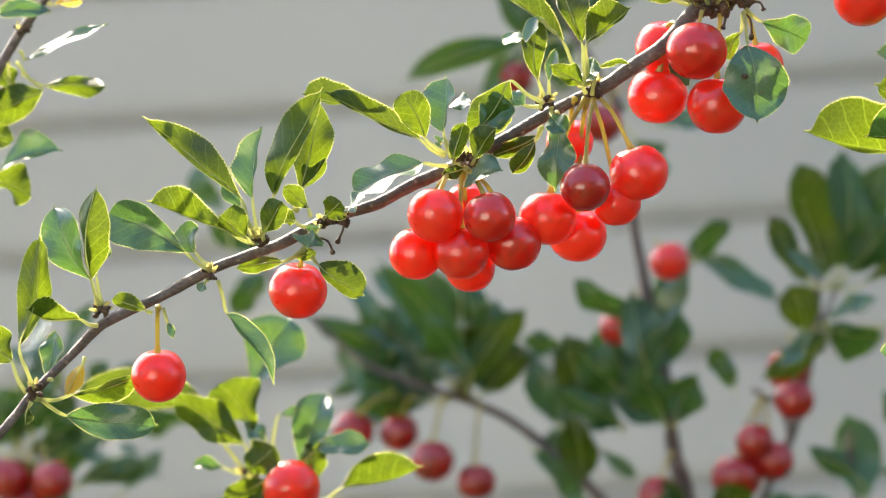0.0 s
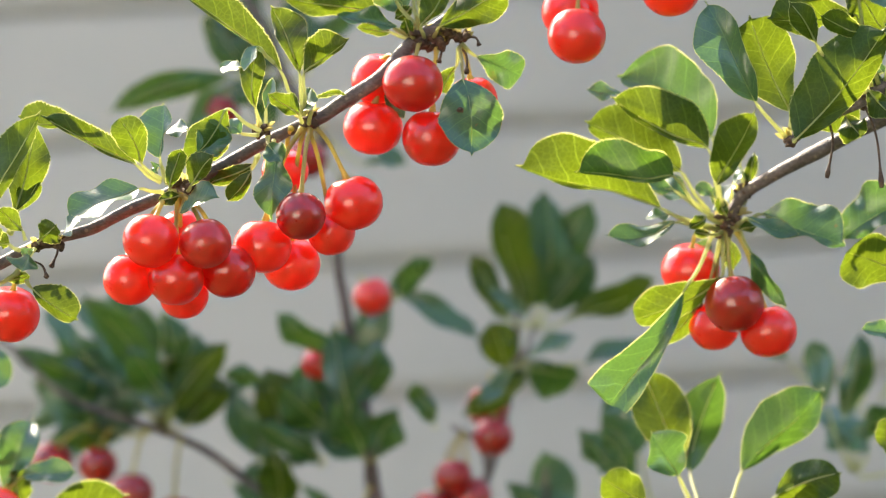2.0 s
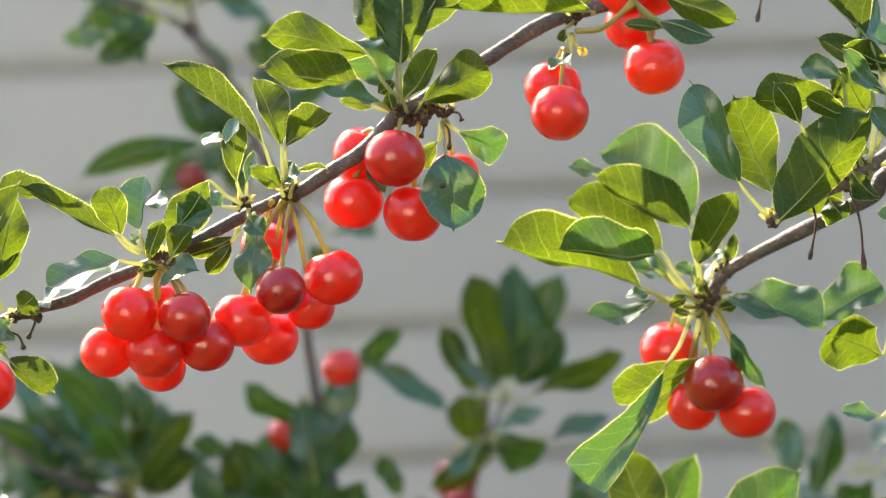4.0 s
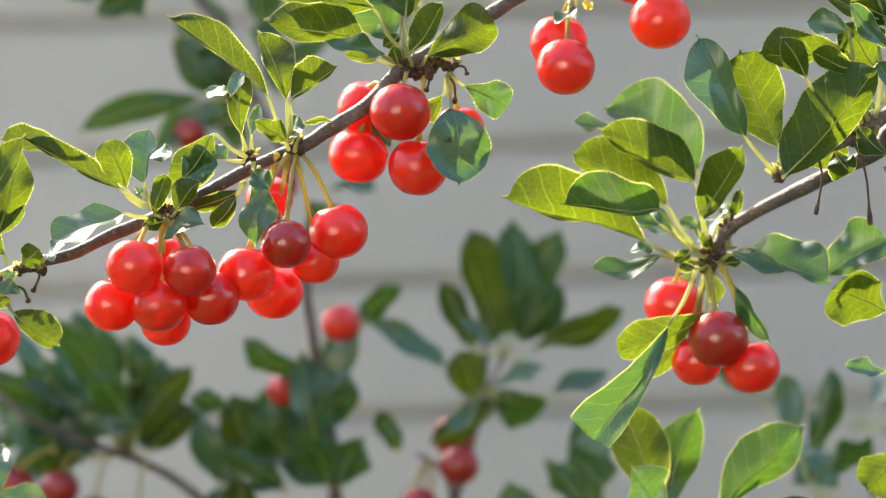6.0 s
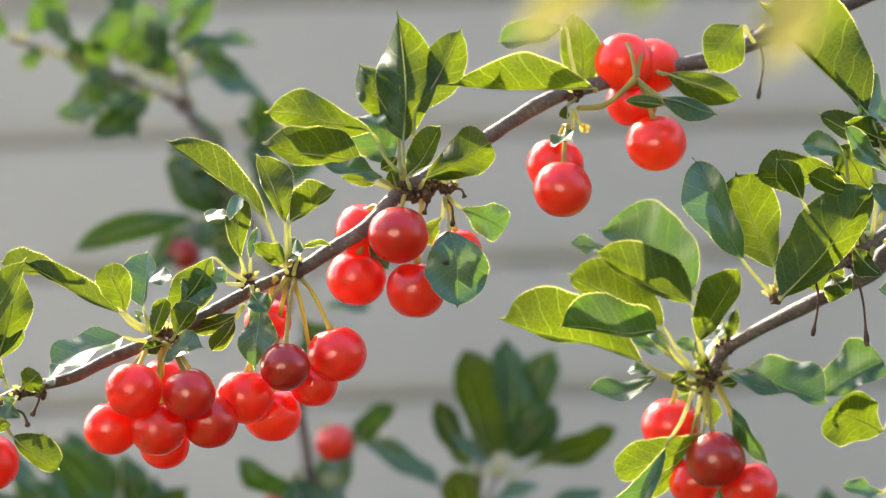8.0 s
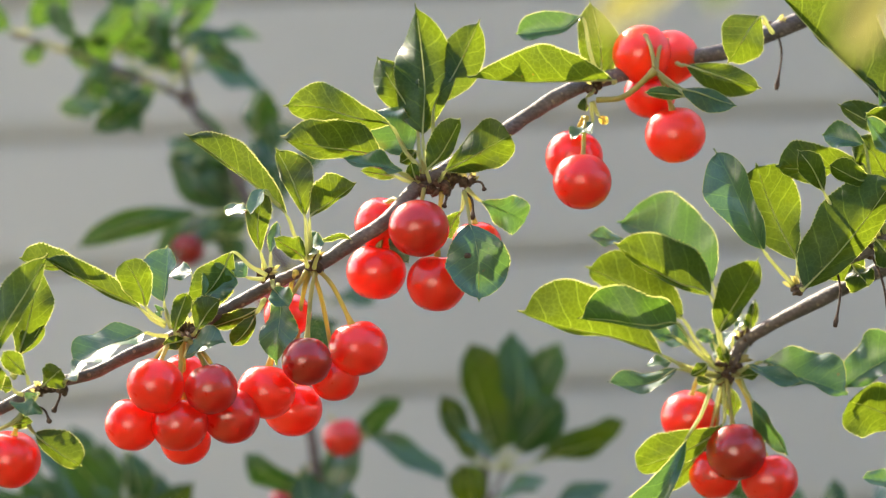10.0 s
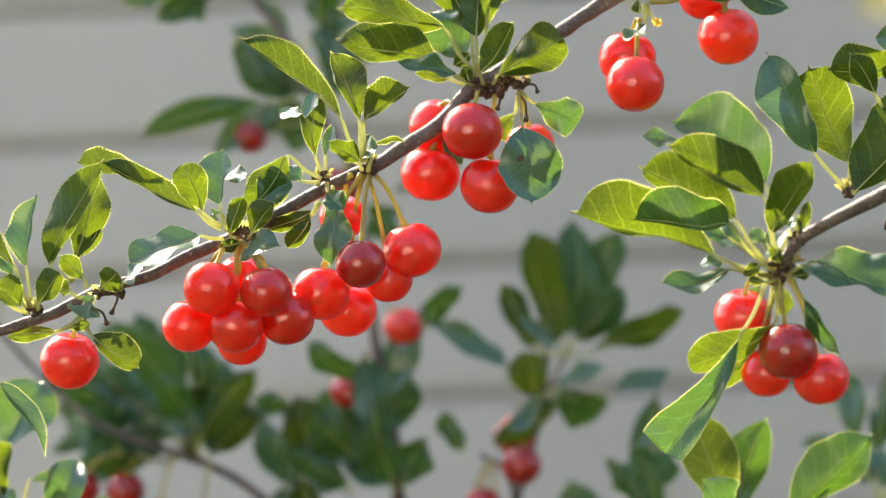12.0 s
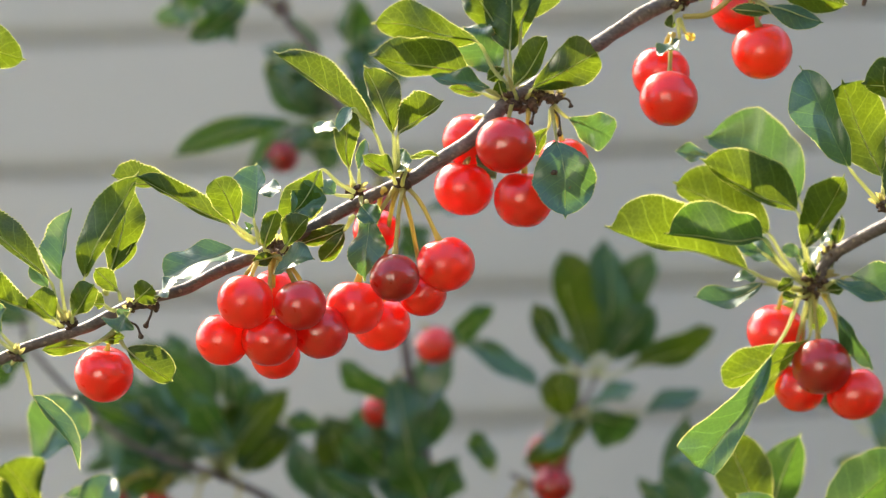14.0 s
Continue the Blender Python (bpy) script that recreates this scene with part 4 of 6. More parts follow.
leaf_scar(front_bush, scarred, (0.0378, -0.0078, 1.4298), (0.30, -0.95, -0.03), 0.0013)
leaf(front_bush, "l", (0.0386, 0.0112, 1.4520), (0.0374, 0.0112, 1.4456), (0.0321, 0.0072, 1.4365), 5.4)
leaf(front_bush, "t", (0.0172, 0.0112, 1.4476), (0.0127, 0.0142, 1.4380), (0.0190, 0.0142, 1.4287), 5.4)
leaf(front_bush, "l", (0.0242, 0.0112, 1.4609), (0.0143, 0.0142, 1.4765), (-0.0219, 0.0212, 1.4848), 15.0, curl=0.06, halves=(6.3, 6.3))
leaf(front_bush, "l", (0.0261, 0.0112, 1.4601), (0.0253, 0.0112, 1.4725), (0.0253, 0.0232, 1.5189), 21.6)
leaf(front_bush, "l", (0.0253, 0.0112, 1.4597), (0.0237, 0.0172, 1.4767), (0.0114, 0.0252, 1.5011), 13.9)
leaf(front_bush, "l", (0.0272, 0.0112, 1.4604), (0.0301, 0.0152, 1.4832), (0.0476, 0.0232, 1.5130), 14.3)
leaf(front_bush, "t", (0.0249, 0.0112, 1.4594), (0.0215, 0.0192, 1.4654), (0.0101, 0.0252, 1.4829), 13.9)
leaf(front_bush, "l", (0.0260, 0.0112, 1.4589), (0.0233, 0.0152, 1.4670), (0.0172, 0.0152, 1.4633), 5.0)
leaf(front_bush, "l", (0.0248, 0.0112, 1.4555), (0.0224, 0.0072, 1.4568), (0.0206, 0.0052, 1.4625), 3.5)
# spur
leaf(front_bush, "l", (0.0935, 0.0228, 1.4891), (0.0919, 0.0168, 1.4894), (0.0409, 0.0088, 1.4916), 11.3, curl=0.08, s="R")
leaf(front_bush, "l", (0.0871, 0.0228, 1.4889), (0.0889, 0.0268, 1.4878), (0.0872, 0.0328, 1.5194), 13.3)
leaf(front_bush, "t", (0.0876, 0.0228, 1.4914), (0.0840, 0.0288, 1.5130), (0.0609, 0.0348, 1.5083), 8.2)
leaf(front_bush, "l", (0.1156, 0.0228, 1.4952), (0.1183, 0.0168, 1.4937), (0.1428, 0.0108, 1.4842), 9.7)
leaf(front_bush, "b", (0.1068, 0.014, 1.4921), (0.1151, 0.01, 1.485), (0.133, 0.004, 1.4781), 7.7, face=(0.1, -0.9, 0.35), halves=(3.0, 4.4))
fruit_stalk(front_bush, (0.0868, 0.0200, 1.4830), (0.1068, 0.014, 1.4921))
leaf(front_bush, "l", (0.1498, 0.0228, 1.5046), (0.1454, 0.0188, 1.5102), (0.1316, 0.0128, 1.4934), 14.8)
leaf(front_bush, "l", (0.0863, 0.0228, 1.4869), (0.0832, 0.0208, 1.4841), (0.0825, 0.0198, 1.4792), 4.3)
leaf(front_bush, "w", (0.0853, 0.0228, 1.4826), (0.0847, 0.0188, 1.4752), (0.0766, 0.0148, 1.4692), 5.1)
leaf(front_bush, "y", (0.0857, 0.0228, 1.4826), (0.0873, 0.0208, 1.4774), (0.0903, 0.0198, 1.4747), 2.3)
# spur
leaf(front_bush, "l", (0.1914, 0.0000, 1.4581), (0.1832, -0.0050, 1.4762), (0.1493, 0.0050, 1.5163), 22.9, s="R")
leaf(front_bush, "t", (0.1914, 0.0000, 1.4601), (0.1964, 0.0030, 1.4718), (0.1754, 0.0030, 1.4865), 13.7)
leaf(front_bush, "l", (0.1969, 0.0000, 1.4502), (0.1926, -0.0030, 1.4656), (0.1747, -0.0080, 1.4735), 9.5)
# spur
leaf(front_bush, "t", (0.1481, -0.0050, 1.4157), (0.1378, -0.0070, 1.4282), (0.1222, -0.0090, 1.4628), 16.7, pk=0.9, sh=0.5, halves=(12.0, 5.0))
leaf(front_bush, "l", (0.1496, -0.0050, 1.4152), (0.1502, -0.0010, 1.4246), (0.1384, 0.0030, 1.4582), 17.4, pk=0.8, sh=0.3, halves=(11.2, 9.5))
leaf(front_bush, "l", (0.1504, -0.0050, 1.4148), (0.1504, -0.0130, 1.4146), (0.1817, -0.0190, 1.4509), 24.3, pk=0.7, sh=0.5, halves=(13.6, 6.2))
leaf(front_bush, "l", (0.1778, -0.0050, 1.4314), (0.1742, -0.0030, 1.4560), (0.1431, -0.0090, 1.4558), 11.4, halves=(3.3, 7.4))
leaf(front_bush, "t", (0.1788, -0.0050, 1.4343), (0.1744, -0.0050, 1.4628), (0.1613, 0.0010, 1.4667), 8.7, halves=(3.3, 4.5))
leaf(front_bush, "l", (0.1827, -0.0050, 1.4332), (0.1855, -0.0010, 1.4479), (0.1728, -0.0030, 1.4663), 16.3)
leaf(front_bush, "l", (0.1732, -0.0050, 1.4268), (0.1734, 0.0070, 1.4319), (0.1615, 0.0110, 1.4176), 14.8)
leaf(front_bush, "t", (0.1786, -0.0050, 1.4276), (0.1863, 0.0030, 1.4373), (0.1731, 0.0030, 1.4315), 9.5)
leaf(front_bush, "l", (0.1852, -0.0050, 1.4494), (0.1850, 0.0030, 1.4672), (0.1814, 0.0030, 1.4767), 11.4)
leaf(front_bush, "l", (0.1657, -0.0050, 1.4232), (0.1687, -0.0030, 1.4222), (0.1731, -0.0090, 1.4142), 8.7, halves=(4.1, 4.1))
leaf(front_bush, "l", (0.1803, -0.0050, 1.4323), (0.1755, -0.0090, 1.4491), (0.1604, -0.0130, 1.4557), 5.7, halves=(2.9, 4.1))
leaf(front_bush, "t", (0.1855, -0.0050, 1.4379), (0.1884, -0.0110, 1.4558), (0.1728, -0.0170, 1.4714), 5.7, halves=(3.7, 3.1))
leaf(front_bush, "l", (0.1877, -0.0050, 1.4436), (0.1923, 0.0010, 1.4643), (0.1671, 0.0010, 1.4773), 7.6, halves=(2.9, 5.8))
leaf(front_bush, "t", (0.1873, -0.0050, 1.4321), (0.1920, -0.0110, 1.4382), (0.1817, -0.0150, 1.4520), 6.4, halves=(2.9, 4.5))
leaf(front_bush, "w", (0.1833, -0.0050, 1.4303), (0.1832, 0.0010, 1.4263), (0.1758, 0.0030, 1.4382), 5.7)
leaf(front_bush, "l", (0.1744, -0.0050, 1.4296), (0.1760, -0.0090, 1.4300), (0.1845, -0.0130, 1.4204), 5.7, halves=(2.9, 3.3))
leaf(front_bush, "l", (0.1687, -0.0050, 1.4307), (0.1591, -0.0080, 1.4471), (0.1499, -0.0130, 1.4610), 7.6, halves=(3.7, 4.5))
leaf(front_bush, "t", (0.1918, -0.0050, 1.4301), (0.1955, -0.0030, 1.4108), (0.1852, -0.0030, 1.4165), 5.7, halves=(2.9, 2.9))
# spur
leaf(front_bush, "l", (0.1285, 0.0420, 1.3855), (0.1083, 0.0390, 1.3940), (0.0574, 0.0340, 1.4112), 19.1, pk=0.8, sh=0.36, curl=0.03, halves=(1.1, 14.3))
leaf(front_bush, "b", (0.1266, 0.0420, 1.3900), (0.1124, 0.028, 1.4047), (0.0776, 0.022, 1.4076), 10.0, pk=0.45, sh=0.4, face=(0.1, -1, -0.35), halves=(1.4, 10.5))
leaf(front_bush, "l", (0.1259, 0.0420, 1.3920), (0.1158, 0.0380, 1.4067), (0.0831, 0.0440, 1.4262), 17.5, pk=0.6, sh=0.36, halves=(3.9, 11.3))
leaf(front_bush, "l", (0.1303, 0.0420, 1.3929), (0.1256, 0.0340, 1.4142), (0.0915, 0.0300, 1.4338), 16.7, pk=0.6, sh=0.6, halves=(1.7, 13.0))
leaf(front_bush, "t", (0.1304, 0.0420, 1.3939), (0.1285, 0.0460, 1.4189), (0.0962, 0.0540, 1.4419), 17.1, pk=0.6, sh=0.4, halves=(4.3, 15.2), face=(0.25, -1, 0.05))
leaf(front_bush, "w", (0.1125, 0.0420, 1.4244), (0.0978, 0.0400, 1.4340), (0.0840, 0.0400, 1.4372), 4.8)
leaf(front_bush, "t", (0.1278, 0.0420, 1.3900), (0.1191, 0.0460, 1.3975), (0.1046, 0.0500, 1.4016), 8.3)
leaf(front_bush, "t", (0.1293, 0.0420, 1.3855), (0.1130, 0.0360, 1.3888), (0.0878, 0.0320, 1.3853), 9.1, curl=-0.12, halves=(3.9, 4.3))
leaf(front_bush, "w", (0.1318, 0.0420, 1.3888), (0.1298, 0.0460, 1.3903), (0.1363, 0.0520, 1.4018), 9.1)
leaf(front_bush, "l", (0.1380, 0.0420, 1.3936), (0.1407, 0.0440, 1.3992), (0.1435, 0.0460, 1.4126), 3.6)
leaf(front_bush, "l", (0.1380, 0.0420, 1.3936), (0.1382, 0.0470, 1.4087), (0.1402, 0.0480, 1.4157), 2.8)
leaf(front_bush, "w", (0.1340, 0.0420, 1.3928), (0.1342, 0.0420, 1.3998), (0.1381, 0.0420, 1.4076), 2.4)
leaf(front_bush, "t", (0.1358, 0.0420, 1.3873), (0.1438, 0.0360, 1.3902), (0.1713, 0.0260, 1.3779), 16.7, halves=(9.1, 3.9))
leaf(front_bush, "w", (0.1350, 0.0420, 1.3869), (0.1382, 0.0330, 1.3892), (0.1560, 0.0290, 1.3823), 6.0)
leaf(front_bush, "t", (0.1659, 0.0420, 1.3823), (0.1702, 0.0340, 1.3787), (0.1929, 0.0300, 1.3918), 15.5, blunt=1, halves=(9.5, 5.2))
leaf(front_bush, "l", (0.1982, 0.0420, 1.3817), (0.1914, 0.0300, 1.3673), (0.1712, 0.0240, 1.3752), 19.9, blunt=1, fold=8)
leaf(front_bush, "t", (0.1365, 0.0420, 1.3841), (0.1394, 0.0390, 1.3772), (0.1511, 0.0360, 1.3570), 7.2, fold=40)
leaf(front_bush, "l", (0.1329, 0.0420, 1.3838), (0.1327, 0.0440, 1.3814), (0.1342, 0.0460, 1.3705), 6.4)
leaf(front_bush, "t", (0.1301, 0.0420, 1.3849), (0.1260, 0.0480, 1.3824), (0.1234, 0.0510, 1.3740), 6.8)
leaf(front_bush, "l", (0.1304, 0.0420, 1.3835), (0.1283, 0.0360, 1.3685), (0.0965, 0.0320, 1.3550), 14.0, blunt=1, halves=(4.6, 7.6))
leaf(front_bush, "l", (0.1292, 0.0420, 1.3819), (0.1223, 0.0440, 1.3613), (0.1067, 0.0460, 1.3445), 9.9, halves=(4.3, 3.5))
leaf(front_bush, "t", (0.2013, 0.0420, 1.3555), (0.1927, 0.0420, 1.3450), (0.1773, 0.0380, 1.3477), 6.0)
leaf(front_bush, "l", (0.2045, 0.0420, 1.3313), (0.1963, 0.0420, 1.3160), (0.1838, 0.0380, 1.3034), 17.1)
leaf(front_bush, "l", (0.1302, 0.0420, 1.3875), (0.1240, 0.0360, 1.3901), (0.1177, 0.0340, 1.3863), 4.4)
leaf(front_bush, "w", (0.1286, 0.0420, 1.3889), (0.1143, 0.0440, 1.4000), (0.1046, 0.0460, 1.4035), 4.0)
leaf(front_bush, "w", (0.1293, 0.0420, 1.3859), (0.1124, 0.0400, 1.3916), (0.1025, 0.0380, 1.3904), 4.0)
leaf(front_bush, "w", (0.1310, 0.0420, 1.3889), (0.1279, 0.0440, 1.3972), (0.1220, 0.0470, 1.4018), 4.0)
leaf(front_bush, "t", (0.1356, 0.0420, 1.3927), (0.1416, 0.0460, 1.3996), (0.1365, 0.0480, 1.4066), 2.8)
leaf(front_bush, "l", (0.1305, 0.0420, 1.3849), (0.1256, 0.0360, 1.3837), (0.1194, 0.0340, 1.3851), 2.8)
leaf(front_bush, "l", (0.1325, 0.0420, 1.3838), (0.1312, 0.0440, 1.3738), (0.1303, 0.0420, 1.3807), 2.8)
leaf(front_bush, "l", (0.1338, 0.0420, 1.3868), (0.1353, 0.0390, 1.3847), (0.1419, 0.0360, 1.3859), 3.2)
leaf(front_bush, "l", (0.1326, 0.0420, 1.3888), (0.1318, 0.0390, 1.3898), (0.1288, 0.0360, 1.3967), 3.2)
# spur
leaf(front_bush, "l", (0.1316, 0.0420, 1.3920), (0.1278, 0.0300, 1.4015), (0.1414, 0.0220, 1.4263), 13.9, pk=0.7, sh=0.55, halves=(8.2, 3.9))
# spur
leaf(front_bush, "t", (0.1272, 0.0420, 1.3851), (0.1139, 0.0280, 1.3638), (0.0853, 0.0180, 1.3264), 15.9, pk=0.9, sh=0.05, curl=0.06, face=(0.2,-1,0.1), halves=(5.6, 11.3))
# spur
leaf(front_bush, "l", (0.1194, 0.0517, 1.2793), (0.1142, 0.0804, 1.2951), (0.1035, 0.0900, 1.3351), 18.5, face=(0.2,-1,-0.1), halves=(8.2, 10.5))
leaf(front_bush, "b", (0.1206, 0.0517, 1.2793), (0.1196, 0.0900, 1.2962), (0.1334, 0.0957, 1.3317), 13.0, face=(0,-1,0), halves=(9.1, 7.8))
leaf(front_bush, "b", (0.1247, 0.0517, 1.2812), (0.1367, 0.0709, 1.2968), (0.1680, 0.0709, 1.3258), 19.3, halves=(10.1, 6.9))
leaf(front_bush, "t", (0.1194, 0.0517, 1.2793), (0.1110, 0.0441, 1.2984), (0.1011, 0.0403, 1.3149), 12.6)
leaf(front_bush, "l", (0.1254, 0.0517, 1.2771), (0.1454, 0.0479, 1.2889), (0.1689, 0.0422, 1.2967), 16.8)
leaf(front_bush, "l", (0.1174, 0.0517, 1.2793), (0.0995, 0.0517, 1.2880), (0.0836, 0.0517, 1.2986), 14.7)
# a twig that arches out in front, its leaves tinted yellow as if sunlit
limb(front_bush, "branch", 1.0, 3.2, (0.0510, -0.5000, 1.4815), (0.0630, -0.4970, 1.4845), (0.0810, -0.4920, 1.4904), (0.1900, -0.4300, 1.5500), (0.2900, -0.2400, 1.6200), (0.3600, -0.0500, 1.6400), (0.4000, 0.0550, 1.6000))
leaf(front_bush, "p", (0.0510, -0.5000, 1.4815), (0.0430, -0.5020, 1.4615), (0.0230, -0.5060, 1.4475), 8.0, face=(0.2, -1, -0.2))
leaf(front_bush, "l", (0.0530, -0.5000, 1.4815), (0.0510, -0.5000, 1.4675), (0.0430, -0.4960, 1.4535), 6.0, face=(0.1, -1, -0.2))
leaf(front_bush, "p", (0.0810, -0.4920, 1.4964), (0.0780, -0.5000, 1.4684), (0.0650, -0.5060, 1.4424), 8.0, face=(0.2, -1, -0.1940))

# leaves of the side bush
# spur
leaf(side_bush, "l", (-0.1541, 0.1000, 1.3016), (-0.1528, 0.0960, 1.3125), (-0.1632, 0.0920, 1.3325), 18.9, blunt=1)
leaf(side_bush, "l", (-0.1547, 0.1000, 1.2991), (-0.1557, 0.0940, 1.3094), (-0.1819, 0.0900, 1.3295), 13.4)
leaf(side_bush, "l", (-0.1577, 0.1000, 1.2997), (-0.1733, 0.1040, 1.3277), (-0.2230, 0.1100, 1.3324), 15.1)
leaf(side_bush, "l", (-0.1541, 0.1000, 1.2952), (-0.1537, 0.0880, 1.2993), (-0.1427, 0.0840, 1.3087), 12.6)
leaf(side_bush, "t", (-0.1494, 0.1000, 1.2949), (-0.1355, 0.0960, 1.3019), (-0.1246, 0.1040, 1.3265), 13.4)
leaf(side_bush, "l", (-0.1473, 0.1000, 1.2937), (-0.1290, 0.0920, 1.2945), (-0.1334, 0.0920, 1.3083), 13.4)
leaf(side_bush, "t", (-0.1430, 0.1000, 1.2946), (-0.1283, 0.0920, 1.3059), (-0.1079, 0.0880, 1.3072), 8.0)
leaf(side_bush, "l", (-0.1307, 0.1000, 1.2853), (-0.1199, 0.0940, 1.2909), (-0.0885, 0.0880, 1.2977), 11.3, s="L")
leaf(side_bush, "t", (-0.1557, 0.1000, 1.2970), (-0.1650, 0.1000, 1.3005), (-0.1770, 0.1000, 1.3018), 3.6)
leaf(side_bush, "l", (-0.1495, 0.1000, 1.2928), (-0.1482, 0.0920, 1.2952), (-0.1649, 0.0900, 1.2896), 10.9)
leaf(side_bush, "t", (-0.1534, 0.1000, 1.3058), (-0.1535, 0.1140, 1.3305), (-0.1386, 0.1220, 1.3548), 19.3)
leaf(side_bush, "t", (-0.1491, 0.1000, 1.2992), (-0.1436, 0.1040, 1.3188), (-0.1303, 0.1040, 1.3159), 5.5)
leaf(side_bush, "l", (-0.1540, 0.1000, 1.2905), (-0.1714, 0.0940, 1.2883), (-0.1946, 0.0900, 1.2751), 13.0)
leaf(side_bush, "l", (-0.1497, 0.1000, 1.2907), (-0.1486, 0.0920, 1.2893), (-0.1720, 0.0880, 1.2804), 13.8)
leaf(side_bush, "w", (-0.1532, 0.1000, 1.3015), (-0.1483, 0.1000, 1.3109), (-0.1559, 0.0960, 1.3170), 6.3)
# spur
leaf(side_bush, "l", (-0.2203, 0.0500, 1.4512), (-0.2123, 0.0480, 1.4461), (-0.1888, 0.0440, 1.4437), 8.4)
leaf(side_bush, "w", (-0.2207, 0.0500, 1.4594), (-0.2182, 0.0480, 1.4561), (-0.1867, 0.0440, 1.4664), 5.0, face=(-0.35, -0.72, 0.60))
leaf(side_bush, "l", (-0.2220, 0.0500, 1.4554), (-0.2125, 0.0460, 1.4444), (-0.2338, 0.0460, 1.4365), 12.4)
leaf(side_bush, "t", (-0.2363, 0.0500, 1.4298), (-0.2309, 0.0500, 1.4167), (-0.2064, 0.0440, 1.4224), 10.4)
leaf(side_bush, "l", (-0.2385, 0.0500, 1.4279), (-0.2361, 0.0530, 1.4134), (-0.2200, 0.0500, 1.4062), 12.4)
leaf(side_bush, "l", (-0.2312, 0.0500, 1.4438), (-0.2369, 0.0530, 1.4319), (-0.2248, 0.0500, 1.4274), 8.8)
leaf(side_bush, "y", (-0.2092, 0.0500, 1.4759), (-0.2072, 0.0500, 1.4748), (-0.1966, 0.0500, 1.4757), 3.6)
leaf(side_bush, "t", (-0.2146, 0.0500, 1.4733), (-0.2077, 0.0470, 1.4726), (-0.2267, 0.0440, 1.4725), 6.4)
leaf(side_bush, "l", (-0.2252, 0.0500, 1.4556), (-0.2258, 0.0540, 1.4456), (-0.2294, 0.0540, 1.4540), 8.0)
# spur
leaf(side_bush, "l", (-0.1800, 0.0300, 1.4960), (-0.1704, 0.0280, 1.4901), (-0.1416, 0.0220, 1.4764), 13.0)

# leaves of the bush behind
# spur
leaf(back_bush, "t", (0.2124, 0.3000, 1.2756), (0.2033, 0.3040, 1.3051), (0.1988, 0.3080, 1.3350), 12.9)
leaf(back_bush, "b", (0.2134, 0.3000, 1.2756), (0.2094, 0.2960, 1.3004), (0.2197, 0.3000, 1.3372), 15.0)
leaf(back_bush, "b", (0.2144, 0.3000, 1.2755), (0.2153, 0.2940, 1.2904), (0.2351, 0.2880, 1.3075), 12.9)
leaf(back_bush, "t", (0.2149, 0.3000, 1.2755), (0.2187, 0.2920, 1.2835), (0.2039, 0.2900, 1.2990), 12.5)
leaf(back_bush, "b", (0.1194, 0.3000, 1.2612), (0.1104, 0.3040, 1.2801), (0.0932, 0.3080, 1.2968), 12.5)
leaf(back_bush, "t", (0.1245, 0.3000, 1.2635), (0.1197, 0.3080, 1.2879), (0.1184, 0.3120, 1.3153), 14.6)
leaf(back_bush, "b", (0.2153, 0.3000, 1.2730), (0.2350, 0.3000, 1.2774), (0.2456, 0.3000, 1.2970), 12.5)
# spur
leaf(back_bush, "b", (-0.0599, 0.3800, 1.5316), (-0.0567, 0.3740, 1.5446), (-0.0334, 0.3700, 1.5309), 10.2)
leaf(back_bush, "b", (-0.0606, 0.3800, 1.5263), (-0.0631, 0.3860, 1.5349), (-0.0790, 0.3900, 1.5576), 15.9)
leaf(back_bush, "t", (-0.0815, 0.3800, 1.5290), (-0.0974, 0.3760, 1.5175), (-0.1205, 0.3720, 1.5178), 8.0)
leaf(back_bush, "b", (-0.0711, 0.3800, 1.5253), (-0.0759, 0.3720, 1.5281), (-0.1045, 0.3680, 1.5065), 11.5)
leaf(back_bush, "w", (-0.0764, 0.3800, 1.5241), (-0.0828, 0.3700, 1.5142), (-0.0920, 0.3680, 1.5072), 8.8)
leaf(back_bush, "t", (-0.0432, 0.3800, 1.4914), (-0.0333, 0.3880, 1.4725), (-0.0676, 0.3940, 1.5022), 24.7)
leaf(back_bush, "b", (-0.0386, 0.3800, 1.4701), (-0.0571, 0.3800, 1.4675), (-0.1151, 0.3720, 1.4532), 14.1)
leaf(back_bush, "b", (-0.0282, 0.3800, 1.4645), (-0.0202, 0.3740, 1.4687), (-0.0247, 0.3800, 1.5089), 20.3)
leaf(back_bush, "b", (-0.1151, 0.3800, 1.5463), (-0.1255, 0.3800, 1.5492), (-0.1362, 0.3800, 1.5416), 8.8)
leaf(back_bush, "b", (-0.1099, 0.3800, 1.5435), (-0.1071, 0.3760, 1.5430), (-0.1118, 0.3720, 1.5506), 8.0)
leaf(back_bush, "t", (-0.1047, 0.3800, 1.5421), (-0.1032, 0.3760, 1.5403), (-0.0970, 0.3760, 1.5296), 8.8)
leaf(back_bush, "b", (-0.0657, 0.3800, 1.5291), (-0.0735, 0.3880, 1.5434), (-0.0920, 0.3920, 1.5523), 8.8)
leaf(back_bush, "b", (-0.0210, 0.3800, 1.4432), (-0.0085, 0.3860, 1.4191), (0.0013, 0.3840, 1.3976), 17.7)
leaf(back_bush, "t", (-0.0210, 0.3800, 1.4432), (0.0022, 0.3840, 1.4240), (0.0232, 0.3800, 1.4219), 11.0)
leaf(back_bush, "b", (-0.0309, 0.3800, 1.4620), (-0.0335, 0.3900, 1.4679), (-0.0578, 0.3920, 1.4541), 13.3)
